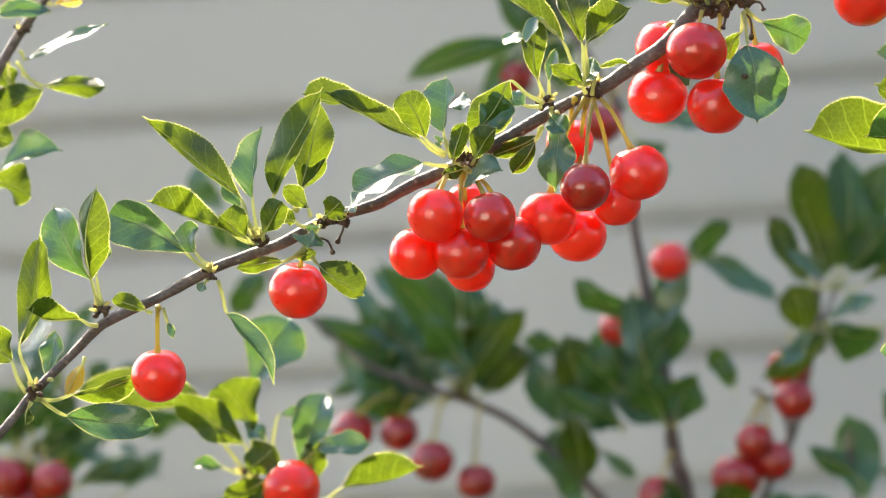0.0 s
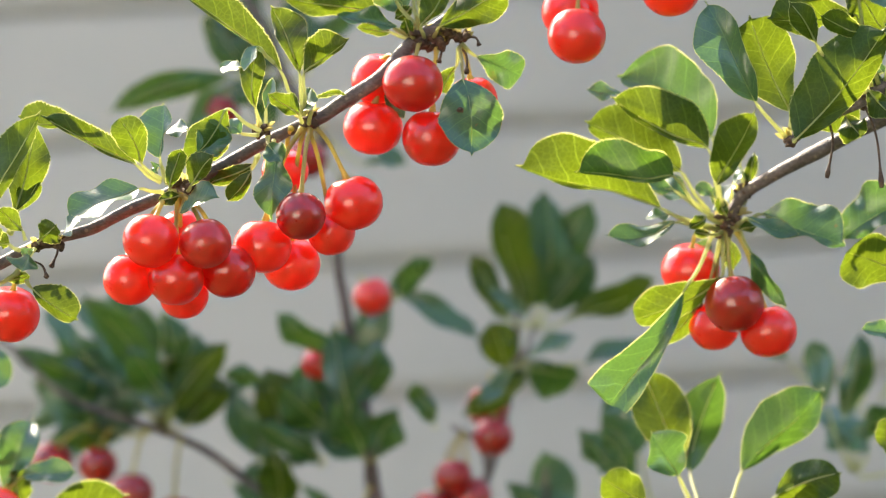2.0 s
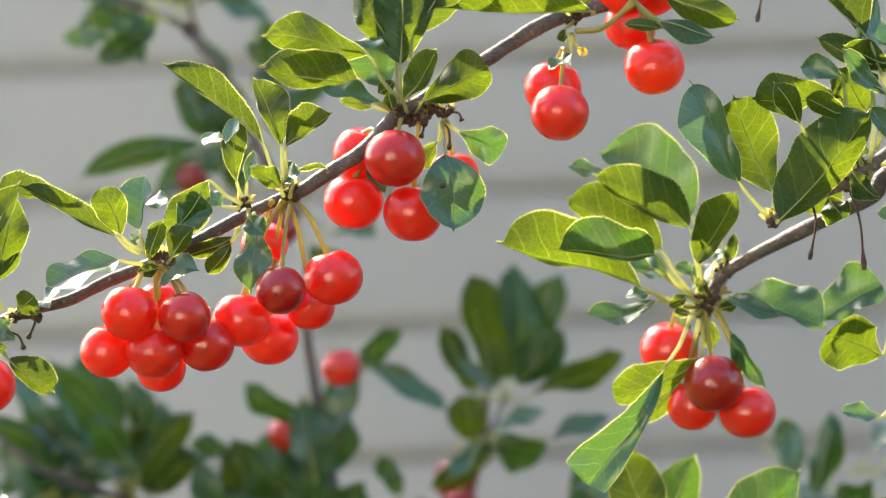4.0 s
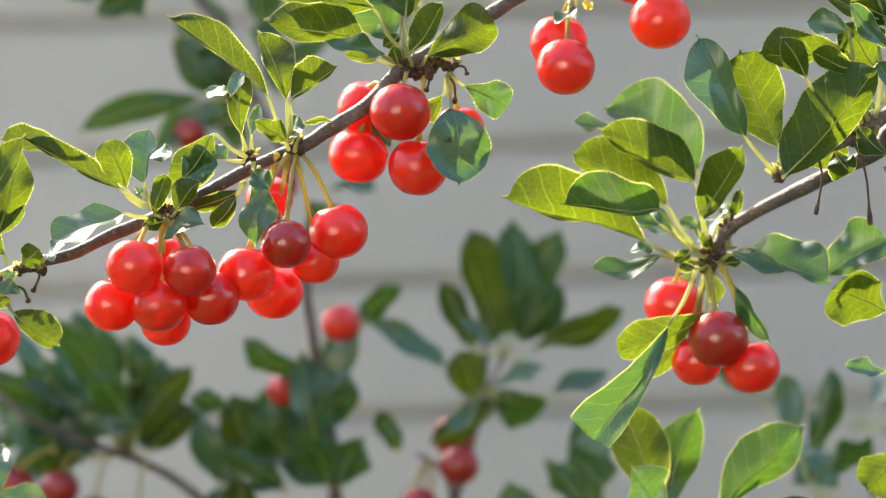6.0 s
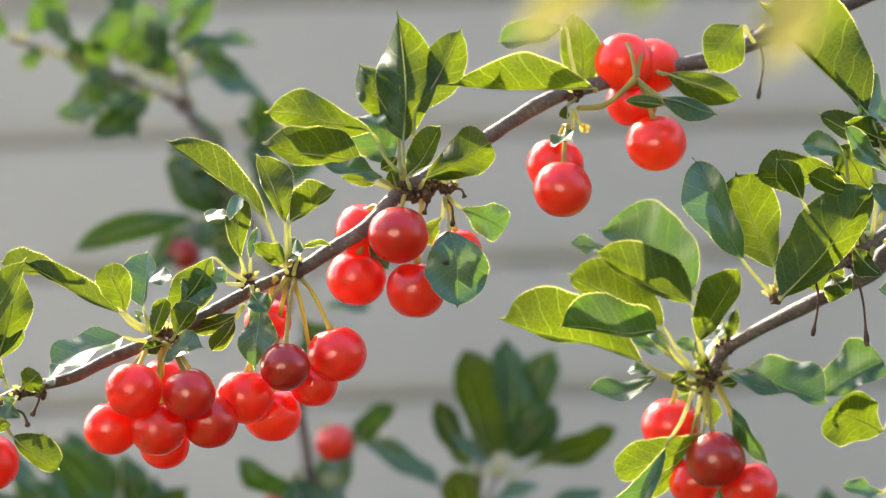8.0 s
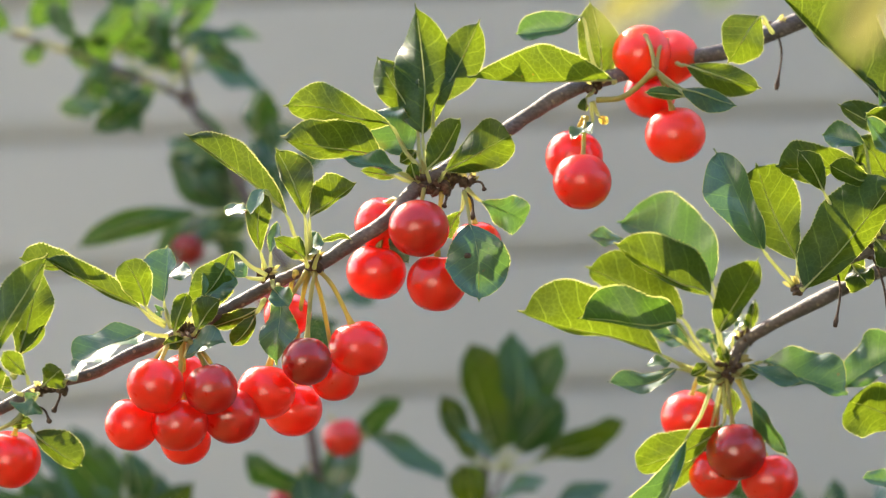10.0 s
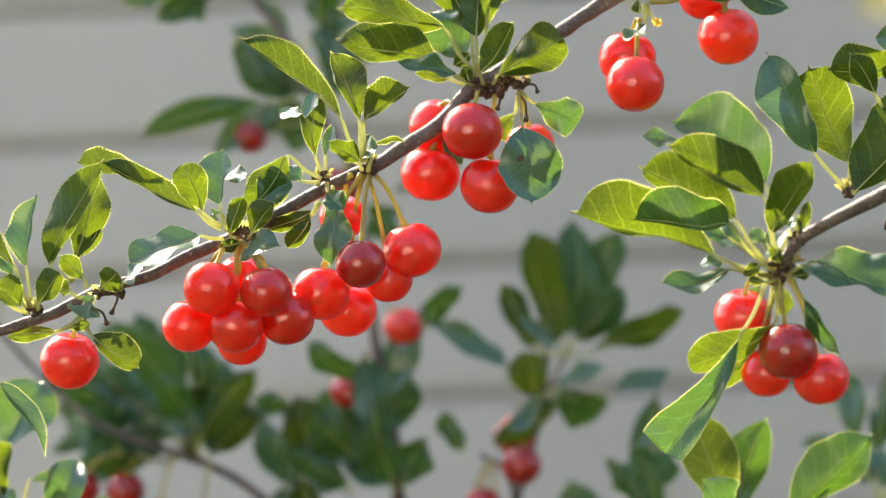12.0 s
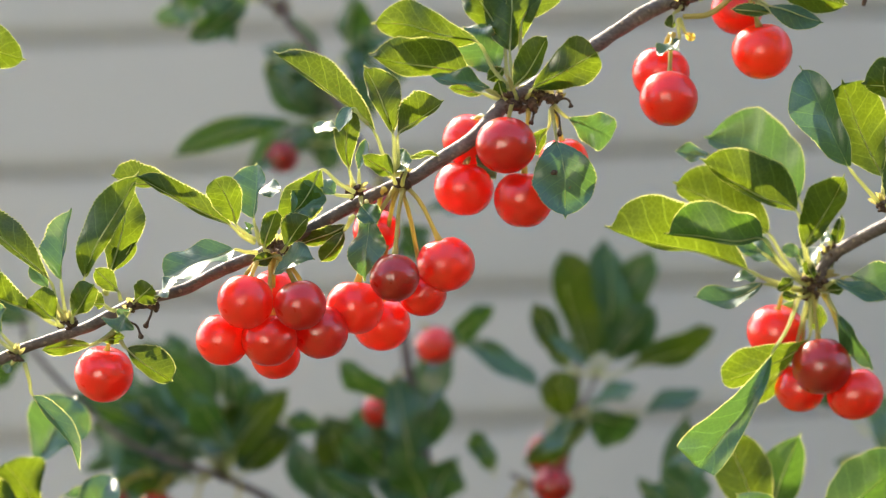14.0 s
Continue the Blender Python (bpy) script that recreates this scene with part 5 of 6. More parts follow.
leaf(back_bush, "b", (-0.0310, 0.3800, 1.4593), (-0.0497, 0.3900, 1.4577), (-0.0368, 0.3920, 1.4467), 11.0)
# spur
leaf(back_bush, "t", (-0.1985, 0.3600, 1.3808), (-0.2011, 0.3600, 1.3989), (-0.2151, 0.3660, 1.4199), 11.8)
leaf(back_bush, "b", (-0.1805, 0.3600, 1.3718), (-0.1809, 0.3660, 1.3796), (-0.2108, 0.3680, 1.3931), 15.2)
leaf(back_bush, "b", (-0.1832, 0.3600, 1.3719), (-0.1849, 0.3700, 1.3691), (-0.2026, 0.3720, 1.3490), 13.1)
# spur
leaf(back_bush, "b", (-0.2837, 0.3400, 1.2821), (-0.2721, 0.3340, 1.2779), (-0.2383, 0.3280, 1.2863), 9.4)
leaf(back_bush, "b", (-0.2915, 0.3400, 1.2852), (-0.2875, 0.3380, 1.2982), (-0.2685, 0.3340, 1.3078), 12.9)
leaf(back_bush, "b", (-0.2939, 0.3400, 1.2879), (-0.2969, 0.3460, 1.3033), (-0.3122, 0.3480, 1.3225), 15.0)
leaf(back_bush, "t", (-0.2888, 0.3400, 1.2850), (-0.2786, 0.3440, 1.2919), (-0.2569, 0.3440, 1.2985), 10.7)
leaf(back_bush, "b", (-0.2968, 0.3400, 1.2855), (-0.3029, 0.3360, 1.2993), (-0.3223, 0.3320, 1.3111), 15.0)
leaf(back_bush, "b", (-0.2883, 0.3400, 1.2928), (-0.2871, 0.3540, 1.3180), (-0.2946, 0.3580, 1.3393), 15.0)
leaf(back_bush, "t", (-0.2909, 0.3400, 1.2930), (-0.3036, 0.3600, 1.3318), (-0.2900, 0.3660, 1.3546), 17.2)
leaf(back_bush, "b", (-0.2857, 0.3400, 1.2927), (-0.2586, 0.3580, 1.3160), (-0.2695, 0.3640, 1.3322), 12.9)
leaf(back_bush, "b", (-0.2948, 0.3400, 1.2749), (-0.2954, 0.3400, 1.2671), (-0.3070, 0.3400, 1.2520), 12.9)
leaf(back_bush, "b", (-0.1106, 0.39, 1.5471), (-0.105, 0.385, 1.549), (-0.0819, 0.38, 1.5649), 15.0, fine=False)
leaf(back_bush, "b", (-0.0976, 0.39, 1.5427), (-0.0906, 0.385, 1.5485), (-0.0676, 0.38, 1.5591), 17.0, fine=False)
leaf(back_bush, "t", (-0.0715, 0.39, 1.5338), (-0.071, 0.385, 1.5439), (-0.0817, 0.38, 1.5702), 15.0, fine=False)
leaf(back_bush, "b", (-0.134, 0.39, 1.5558), (-0.1336, 0.385, 1.5579), (-0.1144, 0.38, 1.5713), 14.0, fine=False)
leaf(back_bush, "b", (-0.134, 0.39, 1.5558), (-0.1415, 0.385, 1.5569), (-0.1589, 0.38, 1.5701), 13.0, fine=False)
leaf(back_bush, "t", (-0.0691, 0.39, 1.5284), (-0.0523, 0.385, 1.5499), (-0.0331, 0.38, 1.5328), 12.0, fine=False)
leaf(back_bush, "b", (-0.1106, 0.39, 1.5471), (-0.1067, 0.385, 1.5372), (-0.1086, 0.38, 1.513), 11.0, fine=False)
leaf(back_bush, "t", (-0.0899, 0.39, 1.5371), (-0.0977, 0.385, 1.5316), (-0.0827, 0.38, 1.5055), 12.0, fine=False)
leaf(back_bush, "b", (-0.0488, 0.39, 1.5037), (-0.0701, 0.385, 1.4962), (-0.0473, 0.38, 1.4686), 20.0, fine=False)
leaf(back_bush, "b", (-0.0488, 0.39, 1.5037), (-0.0624, 0.385, 1.4906), (-0.0339, 0.38, 1.4761), 18.0, fine=False)
leaf(back_bush, "t", (-0.0467, 0.39, 1.4877), (-0.0282, 0.385, 1.4867), (-0.009, 0.38, 1.5069), 19.0, fine=False)
leaf(back_bush, "b", (-0.0415, 0.39, 1.4875), (-0.0303, 0.385, 1.5027), (-0.0241, 0.38, 1.5259), 16.0, fine=False)
leaf(back_bush, "t", (-0.1106, 0.39, 1.5471), (-0.1128, 0.385, 1.5519), (-0.1236, 0.38, 1.5689), 10.0, fine=False)
# crown over the forked branch
leaf(back_bush, "b", (-0.0944, 0.366, 1.3051), (-0.0933, 0.36, 1.3159), (-0.1303, 0.352, 1.3719), 18.1, pk=0.9, sh=0.85, halves=(10.4, 7.7), fine=False)
leaf(back_bush, "t", (-0.0944, 0.366, 1.3051), (-0.0951, 0.382, 1.3147), (-0.15, 0.39, 1.337), 16.7, pk=0.75, sh=0.55, fine=False)
leaf(back_bush, "t", (-0.097, 0.366, 1.3066), (-0.1046, 0.356, 1.3194), (-0.1242, 0.366, 1.354), 12.3, pk=1.1, sh=0.7, halves=(5.2, 7.1), fine=False)
leaf(back_bush, "b", (-0.097, 0.366, 1.3066), (-0.1066, 0.378, 1.3182), (-0.1001, 0.386, 1.3515), 11.3, pk=0.75, sh=0.55, fine=False)
leaf(back_bush, "b", (-0.0944, 0.366, 1.3051), (-0.0954, 0.385, 1.3599), (-0.0874, 0.381, 1.3323), 14.6, pk=0.9, sh=0.85, halves=(8.4, 6.2), fine=False)
leaf(back_bush, "l", (-0.0931, 0.366, 1.305), (-0.0922, 0.35, 1.3131), (-0.0637, 0.356, 1.3444), 15.8, pk=0.75, sh=0.55, halves=(6.7, 9.1), fine=False)
leaf(back_bush, "b", (-0.0931, 0.366, 1.305), (-0.094, 0.372, 1.3118), (-0.0596, 0.38, 1.3239), 14.5, pk=1.1, sh=0.7, fine=False)
leaf(back_bush, "l", (-0.0931, 0.366, 1.305), (-0.0856, 0.362, 1.3062), (-0.0633, 0.354, 1.3267), 17.0, pk=0.75, sh=0.55, halves=(9.7, 7.2), fine=False)
leaf(back_bush, "t", (-0.0931, 0.366, 1.305), (-0.0873, 0.384, 1.3048), (-0.0814, 0.392, 1.3293), 15.6, pk=0.9, sh=0.85, fine=False)
leaf(back_bush, "b", (-0.0957, 0.366, 1.3065), (-0.1037, 0.372, 1.3124), (-0.136, 0.382, 1.3431), 15.2, pk=0.75, sh=0.55, halves=(6.5, 8.7), fine=False)
leaf(back_bush, "t", (-0.097, 0.366, 1.3066), (-0.1086, 0.378, 1.3059), (-0.1434, 0.374, 1.3186), 14.6, pk=1.1, sh=0.7, halves=(8.4, 6.2), fine=False)
leaf(back_bush, "t", (-0.097, 0.366, 1.3066), (-0.1106, 0.4, 1.3045), (-0.1438, 0.408, 1.3015), 13.4, pk=0.75, sh=0.55, fine=False)
leaf(back_bush, "l", (-0.0971, 0.366, 1.3053), (-0.1201, 0.365, 1.3066), (-0.1332, 0.371, 1.2888), 12.3, pk=0.9, sh=0.85, halves=(5.2, 7.1), fine=False)
leaf(back_bush, "b", (-0.0971, 0.366, 1.3053), (-0.1223, 0.387, 1.3052), (-0.1397, 0.395, 1.2965), 11.3, pk=0.75, sh=0.55, fine=False)
leaf(back_bush, "b", (-0.1273, 0.366, 1.3293), (-0.1288, 0.38, 1.3281), (-0.1657, 0.372, 1.346), 11.1, pk=1.1, sh=0.7, halves=(6.4, 4.7), fine=False)
leaf(back_bush, "t", (-0.1306, 0.366, 1.3413), (-0.131, 0.37, 1.3412), (-0.1495, 0.38, 1.3634), 8.9, pk=0.75, sh=0.55, halves=(3.8, 5.1), face=(-0.2, -0.8, 0.65), fine=False)
leaf(back_bush, "t", (-0.0943, 0.366, 1.3064), (-0.0991, 0.38, 1.3257), (-0.1176, 0.376, 1.367), 14.0, pk=0.9, sh=0.85, halves=(8.1, 6.0), fine=False)
leaf(back_bush, "t", (-0.0943, 0.366, 1.3064), (-0.1009, 0.402, 1.3247), (-0.1312, 0.41, 1.3503), 12.9, pk=0.75, sh=0.55, fine=False)
leaf(back_bush, "b", (-0.0943, 0.366, 1.3064), (-0.1035, 0.395, 1.3265), (-0.1076, 0.401, 1.3643), 15.2, pk=1.1, sh=0.7, halves=(6.5, 8.7), fine=False)
leaf(back_bush, "b", (-0.0943, 0.366, 1.3064), (-0.0891, 0.34, 1.3182), (-0.1091, 0.332, 1.3461), 14.6, pk=0.75, sh=0.55, halves=(8.4, 6.2), fine=False)
leaf(back_bush, "t", (-0.0943, 0.366, 1.3064), (-0.0908, 0.362, 1.317), (-0.1197, 0.37, 1.3269), 13.4, pk=0.9, sh=0.85, fine=False)
leaf(back_bush, "b", (-0.1273, 0.366, 1.3293), (-0.1322, 0.395, 1.32), (-0.1649, 0.405, 1.3066), 11.7, pk=0.75, sh=0.55, halves=(5.0, 6.7), fine=False)
leaf(back_bush, "b", (-0.1273, 0.366, 1.3293), (-0.1345, 0.417, 1.3189), (-0.1634, 0.425, 1.3274), 10.8, pk=1.1, sh=0.7, fine=False)
leaf(back_bush, "l", (-0.0943, 0.366, 1.3064), (-0.0923, 0.375, 1.3084), (-0.093, 0.371, 1.34), 12.9, pk=0.75, sh=0.55, halves=(7.4, 5.5), fine=False)
leaf(back_bush, "t", (-0.1284, 0.366, 1.3109), (-0.1332, 0.372, 1.3081), (-0.1499, 0.378, 1.3138), 4.2, pk=0.9, sh=0.85, halves=(1.8, 2.4), face=(-0.2, -0.8, 0.65), fine=False)
leaf(back_bush, "t", (-0.1049, 0.366, 1.307), (-0.109, 0.385, 1.3092), (-0.1563, 0.377, 1.3266), 20.5, pk=0.75, sh=0.55, halves=(11.8, 8.7), fine=False)
leaf(back_bush, "t", (-0.1049, 0.366, 1.307), (-0.111, 0.407, 1.3079), (-0.1551, 0.415, 1.297), 18.8, pk=1.1, sh=0.7, fine=False)
leaf(back_bush, "b", (-0.1069, 0.366, 1.3176), (-0.1116, 0.39, 1.3192), (-0.1552, 0.4, 1.3385), 18.1, pk=0.75, sh=0.55, halves=(7.7, 10.4), fine=False)
leaf(back_bush, "b", (-0.0943, 0.366, 1.3064), (-0.1061, 0.392, 1.3241), (-0.1476, 0.388, 1.3526), 18.1, pk=0.9, sh=0.85, halves=(10.4, 7.7), fine=False)
leaf(back_bush, "t", (-0.0943, 0.366, 1.3064), (-0.108, 0.414, 1.3231), (-0.1521, 0.422, 1.3304), 16.7, pk=0.75, sh=0.55, fine=False)
leaf(back_bush, "t", (-0.0899, 0.366, 1.3378), (-0.1058, 0.398, 1.3373), (-0.1399, 0.404, 1.3652), 17.5, pk=1.1, sh=0.7, halves=(7.5, 10.1), fine=False)
leaf(back_bush, "b", (-0.0899, 0.366, 1.3378), (-0.1077, 0.42, 1.3364), (-0.1225, 0.428, 1.3712), 16.1, pk=0.75, sh=0.55, fine=False)
leaf(back_bush, "b", (-0.1182, 0.366, 1.3051), (-0.1205, 0.39, 1.3041), (-0.1517, 0.382, 1.3023), 12.3, pk=0.9, sh=0.85, halves=(7.1, 5.2), fine=False)
leaf(back_bush, "b", (-0.0943, 0.366, 1.3064), (-0.0923, 0.385, 1.3211), (-0.0798, 0.395, 1.3488), 14.6, pk=0.75, sh=0.55, halves=(6.2, 8.4), fine=False)
leaf(back_bush, "b", (-0.0943, 0.366, 1.3064), (-0.094, 0.407, 1.3199), (-0.0702, 0.415, 1.3309), 13.4, pk=1.1, sh=0.7, fine=False)
# leaves round the upright stem
leaf(back_bush, "b", (-0.042, 0.366, 1.301), (-0.0471, 0.362, 1.3246), (-0.0663, 0.358, 1.3306), 8.8, pk=0.75, sh=0.55, halves=(5.0, 3.7), fine=False)
leaf(back_bush, "t", (-0.042, 0.366, 1.301), (-0.0481, 0.384, 1.3235), (-0.066, 0.392, 1.3209), 8.1, pk=0.9, sh=0.85, fine=False)
leaf(back_bush, "l", (-0.0395, 0.366, 1.2982), (-0.0416, 0.356, 1.3016), (-0.0463, 0.362, 1.3312), 18.7, pk=0.75, sh=0.55, halves=(8.0, 10.8), fine=False)
leaf(back_bush, "b", (-0.0172, 0.366, 1.2996), (-0.018, 0.352, 1.3019), (-0.0395, 0.344, 1.324), 17.5, pk=1.1, sh=0.7, halves=(10.1, 7.5), fine=False)
leaf(back_bush, "t", (-0.0172, 0.366, 1.2996), (-0.0186, 0.374, 1.3005), (-0.0449, 0.382, 1.3054), 16.1, pk=0.75, sh=0.55, fine=False)
leaf(back_bush, "b", (-0.0161, 0.366, 1.2956), (-0.0168, 0.372, 1.2952), (-0.0283, 0.382, 1.3267), 18.1, pk=0.9, sh=0.85, halves=(7.7, 10.4), fine=False)
leaf(back_bush, "b", (-0.0161, 0.366, 1.2956), (-0.0173, 0.394, 1.2937), (-0.0072, 0.402, 1.3207), 16.7, pk=0.75, sh=0.55, fine=False)
leaf(back_bush, "t", (-0.0506, 0.366, 1.2883), (-0.0526, 0.366, 1.2897), (-0.0631, 0.362, 1.3217), 15.2, pk=1.1, sh=0.7, halves=(8.7, 6.5), fine=False)
leaf(back_bush, "l", (-0.0449, 0.366, 1.2959), (-0.0444, 0.35, 1.2939), (-0.043, 0.356, 1.2629), 18.1, pk=0.75, sh=0.55, halves=(7.7, 10.4), fine=False)
leaf(back_bush, "b", (-0.0449, 0.366, 1.2959), (-0.0454, 0.372, 1.2923), (-0.0569, 0.38, 1.2677), 16.7, pk=0.9, sh=0.85, fine=False)
leaf(back_bush, "b", (-0.0231, 0.366, 1.2881), (-0.0232, 0.345, 1.2905), (-0.0509, 0.337, 1.3076), 11.1, pk=0.75, sh=0.55, halves=(6.4, 4.7), fine=False)
leaf(back_bush, "t", (-0.0231, 0.366, 1.2881), (-0.0238, 0.367, 1.2889), (-0.0524, 0.375, 1.287), 10.2, pk=1.1, sh=0.7, fine=False)
leaf(back_bush, "t", (-0.0669, 0.366, 1.2799), (-0.0645, 0.36, 1.279), (-0.0418, 0.37, 1.2519), 11.1, pk=0.75, sh=0.55, halves=(4.7, 6.4), fine=False)
leaf(back_bush, "b", (-0.0455, 0.366, 1.2406), (-0.0517, 0.36, 1.2416), (-0.085, 0.356, 1.2489), 12.9, pk=0.9, sh=0.85, halves=(7.4, 5.5), fine=False)
leaf(back_bush, "t", (-0.0455, 0.366, 1.2406), (-0.0528, 0.382, 1.2392), (-0.0824, 0.39, 1.2318), 11.8, pk=0.75, sh=0.55, fine=False)
leaf(back_bush, "w", (-0.0342, 0.366, 1.2769), (-0.0341, 0.365, 1.2775), (-0.0173, 0.371, 1.2627), 6.8, pk=1.1, sh=0.7, halves=(2.9, 3.9), fine=False)
leaf(back_bush, "b", (-0.0138, 0.366, 1.3362), (-0.0138, 0.35, 1.3389), (-0.0399, 0.342, 1.3571), 12.3, pk=0.75, sh=0.55, halves=(7.1, 5.2), fine=False)
leaf(back_bush, "b", (-0.0087, 0.366, 1.3097), (-0.0092, 0.33, 1.3144), (-0.0145, 0.34, 1.3508), 19.3, pk=0.9, sh=0.85, halves=(8.2, 11.1), fine=False)
leaf(back_bush, "b", (-0.0087, 0.366, 1.3097), (-0.0096, 0.352, 1.3132), (0.0073, 0.36, 1.34), 17.7, pk=0.75, sh=0.55, fine=False)
leaf(back_bush, "t", (-0.0067, 0.366, 1.3227), (-0.0031, 0.35, 1.3272), (0.0132, 0.346, 1.3599), 11.7, pk=1.1, sh=0.7, halves=(6.7, 5.0), fine=False)
leaf(back_bush, "t", (-0.0067, 0.366, 1.3227), (-0.0034, 0.372, 1.3261), (-0.0021, 0.38, 1.3574), 10.8, pk=0.75, sh=0.55, fine=False)
leaf(back_bush, "b", (0.0017, 0.366, 1.2855), (0.0014, 0.352, 1.2887), (0.0138, 0.358, 1.3101), 17.0, pk=0.9, sh=0.85, halves=(7.2, 9.7), fine=False)
leaf(back_bush, "b", (-0.0022, 0.366, 1.2857), (-0.0032, 0.35, 1.2891), (-0.016, 0.342, 1.3166), 17.5, pk=0.75, sh=0.55, halves=(10.1, 7.5), fine=False)
leaf(back_bush, "t", (-0.0022, 0.366, 1.2857), (-0.0035, 0.372, 1.2874), (-0.0259, 0.38, 1.3003), 16.1, pk=1.1, sh=0.7, fine=False)
leaf(back_bush, "l", (-0.0078, 0.366, 1.2334), (-0.0072, 0.335, 1.2391), (-0.0028, 0.345, 1.264), 14.6, pk=0.75, sh=0.55, halves=(6.2, 8.4), fine=False)
leaf(back_bush, "b", (-0.0078, 0.366, 1.2334), (-0.0075, 0.357, 1.2366), (0.0097, 0.365, 1.2504), 13.4, pk=0.9, sh=0.85, fine=False)
leaf(back_bush, "b", (0.0299, 0.366, 1.2997), (0.0292, 0.36, 1.3022), (0.0207, 0.356, 1.3215), 9.9, pk=0.75, sh=0.55, halves=(5.7, 4.2), fine=False)
leaf(back_bush, "t", (-0.0295, 0.366, 1.2898), (-0.0396, 0.385, 1.2862), (-0.0605, 0.391, 1.3028), 13.4, pk=1.1, sh=0.7, halves=(5.7, 7.7), fine=False)
leaf(back_bush, "b", (-0.0295, 0.366, 1.2898), (-0.0405, 0.407, 1.2846), (-0.0497, 0.415, 1.3054), 12.4, pk=0.75, sh=0.55, fine=False)
leaf(back_bush, "b", (-0.0386, 0.366, 1.3139), (-0.0318, 0.39, 1.3095), (-0.0104, 0.382, 1.3289), 15.8, pk=0.9, sh=0.85, halves=(9.1, 6.7), fine=False)
leaf(back_bush, "t", (-0.0386, 0.366, 1.3139), (-0.0325, 0.412, 1.3082), (-0.0263, 0.42, 1.3316), 14.5, pk=0.75, sh=0.55, fine=False)
leaf(back_bush, "b", (-0.0218, 0.366, 1.2868), (-0.0253, 0.392, 1.2836), (-0.0477, 0.402, 1.3029), 14.0, pk=1.1, sh=0.7, halves=(6.0, 8.1), fine=False)
leaf(back_bush, "l", (-0.0381, 0.366, 1.3008), (-0.0357, 0.372, 1.3007), (-0.053, 0.368, 1.3184), 13.4, pk=0.75, sh=0.55, halves=(7.7, 5.7), fine=False)
leaf(back_bush, "t", (-0.0381, 0.366, 1.3008), (-0.0365, 0.394, 1.2993), (-0.0569, 0.402, 1.3064), 12.4, pk=0.9, sh=0.85, fine=False)
# fan of leaves on the outer shoot
leaf(back_bush, "b", (-0.0043, 0.366, 1.3645), (0.0143, 0.36, 1.3604), (0.0322, 0.366, 1.3787), 11.7, pk=0.75, sh=0.55, halves=(5.0, 6.7), fine=False)
leaf(back_bush, "t", (-0.0043, 0.366, 1.3645), (0.0177, 0.36, 1.362), (0.0519, 0.352, 1.3407), 10.5, pk=0.75, sh=0.55, halves=(6.1, 4.5), fine=False)
limb(back_bush, "branch", 1.3, 0.8, (0.0678, 0.366, 1.3213), (0.0711, 0.364, 1.3291), (0.0789, 0.362, 1.3447))
leaf(back_bush, "l", (0.0789, 0.362, 1.3447), (0.0745, 0.352, 1.3518), (0.0642, 0.352, 1.4024), 19.0, pk=0.6, sh=0.3, halves=(7.0, 12.0), fine=False)
leaf(back_bush, "b", (0.0789, 0.362, 1.3447), (0.0800, 0.372, 1.3534), (0.0859, 0.380, 1.4078), 21.7, pk=0.8, sh=0.5, halves=(9.3, 12.4), fine=False)
leaf(back_bush, "b", (0.0789, 0.362, 1.3447), (0.0857, 0.384, 1.3514), (0.1079, 0.376, 1.4017), 18.6, pk=0.9, sh=0.45, halves=(8.7, 9.9), fine=False)
leaf(back_bush, "l", (0.0789, 0.362, 1.3447), (0.0646, 0.350, 1.3505), (0.0503, 0.352, 1.3795), 12.4, pk=0.8, sh=0.5, halves=(6.8, 5.6), fine=False)
leaf(back_bush, "b", (0.0789, 0.362, 1.3447), (0.0668, 0.368, 1.3480), (0.0546, 0.372, 1.3668), 9.6, pk=0.8, sh=0.8, halves=(5.0, 4.7), fine=False)
leaf(back_bush, "w", (0.0789, 0.362, 1.3447), (0.0746, 0.344, 1.3503), (0.0555, 0.344, 1.3650), 7.8, pk=0.8, sh=0.7, halves=(4.3, 3.4), fine=False)
leaf(back_bush, "b", (0.0789, 0.362, 1.3447), (0.0853, 0.366, 1.3516), (0.1069, 0.362, 1.3755), 20.8, pk=0.7, sh=0.45, halves=(11.5, 9.3), fine=False)
leaf(back_bush, "t", (0.0789, 0.362, 1.3447), (0.0830, 0.392, 1.3539), (0.1020, 0.396, 1.3852), 17.1, pk=0.8, sh=0.6, halves=(8.5, 8.5), fine=False)
leaf(back_bush, "l", (0.0789, 0.362, 1.3447), (0.0912, 0.352, 1.3467), (0.1335, 0.350, 1.3646), 13.3, pk=0.9, sh=0.4, halves=(7.8, 5.6), fine=False)
leaf(back_bush, "l", (0.0711, 0.364, 1.3291), (0.0640, 0.354, 1.3261), (0.0578, 0.350, 1.3481), 18.3, pk=0.7, sh=0.5, halves=(8.7, 9.6), fine=False)
leaf(back_bush, "b", (0.0711, 0.364, 1.3291), (0.0738, 0.356, 1.3274), (0.0981, 0.358, 1.3216), 18.9, pk=0.6, sh=0.45, halves=(5.6, 13.3), fine=False)
leaf(back_bush, "w", (0.0711, 0.364, 1.3291), (0.0732, 0.346, 1.3316), (0.0967, 0.346, 1.3395), 9.6, pk=0.7, sh=0.5, halves=(4.0, 5.6), fine=False)
leaf(back_bush, "t", (0.0711, 0.364, 1.3291), (0.0994, 0.350, 1.3269), (0.1262, 0.346, 1.3362), 8.7, pk=0.8, sh=0.5, halves=(3.7, 5.0), fine=False)
leaf(back_bush, "l", (0.0711, 0.364, 1.3291), (0.0736, 0.344, 1.3245), (0.0415, 0.338, 1.3066), 12.4, pk=0.7, sh=0.7, halves=(5.0, 7.4), fine=False)
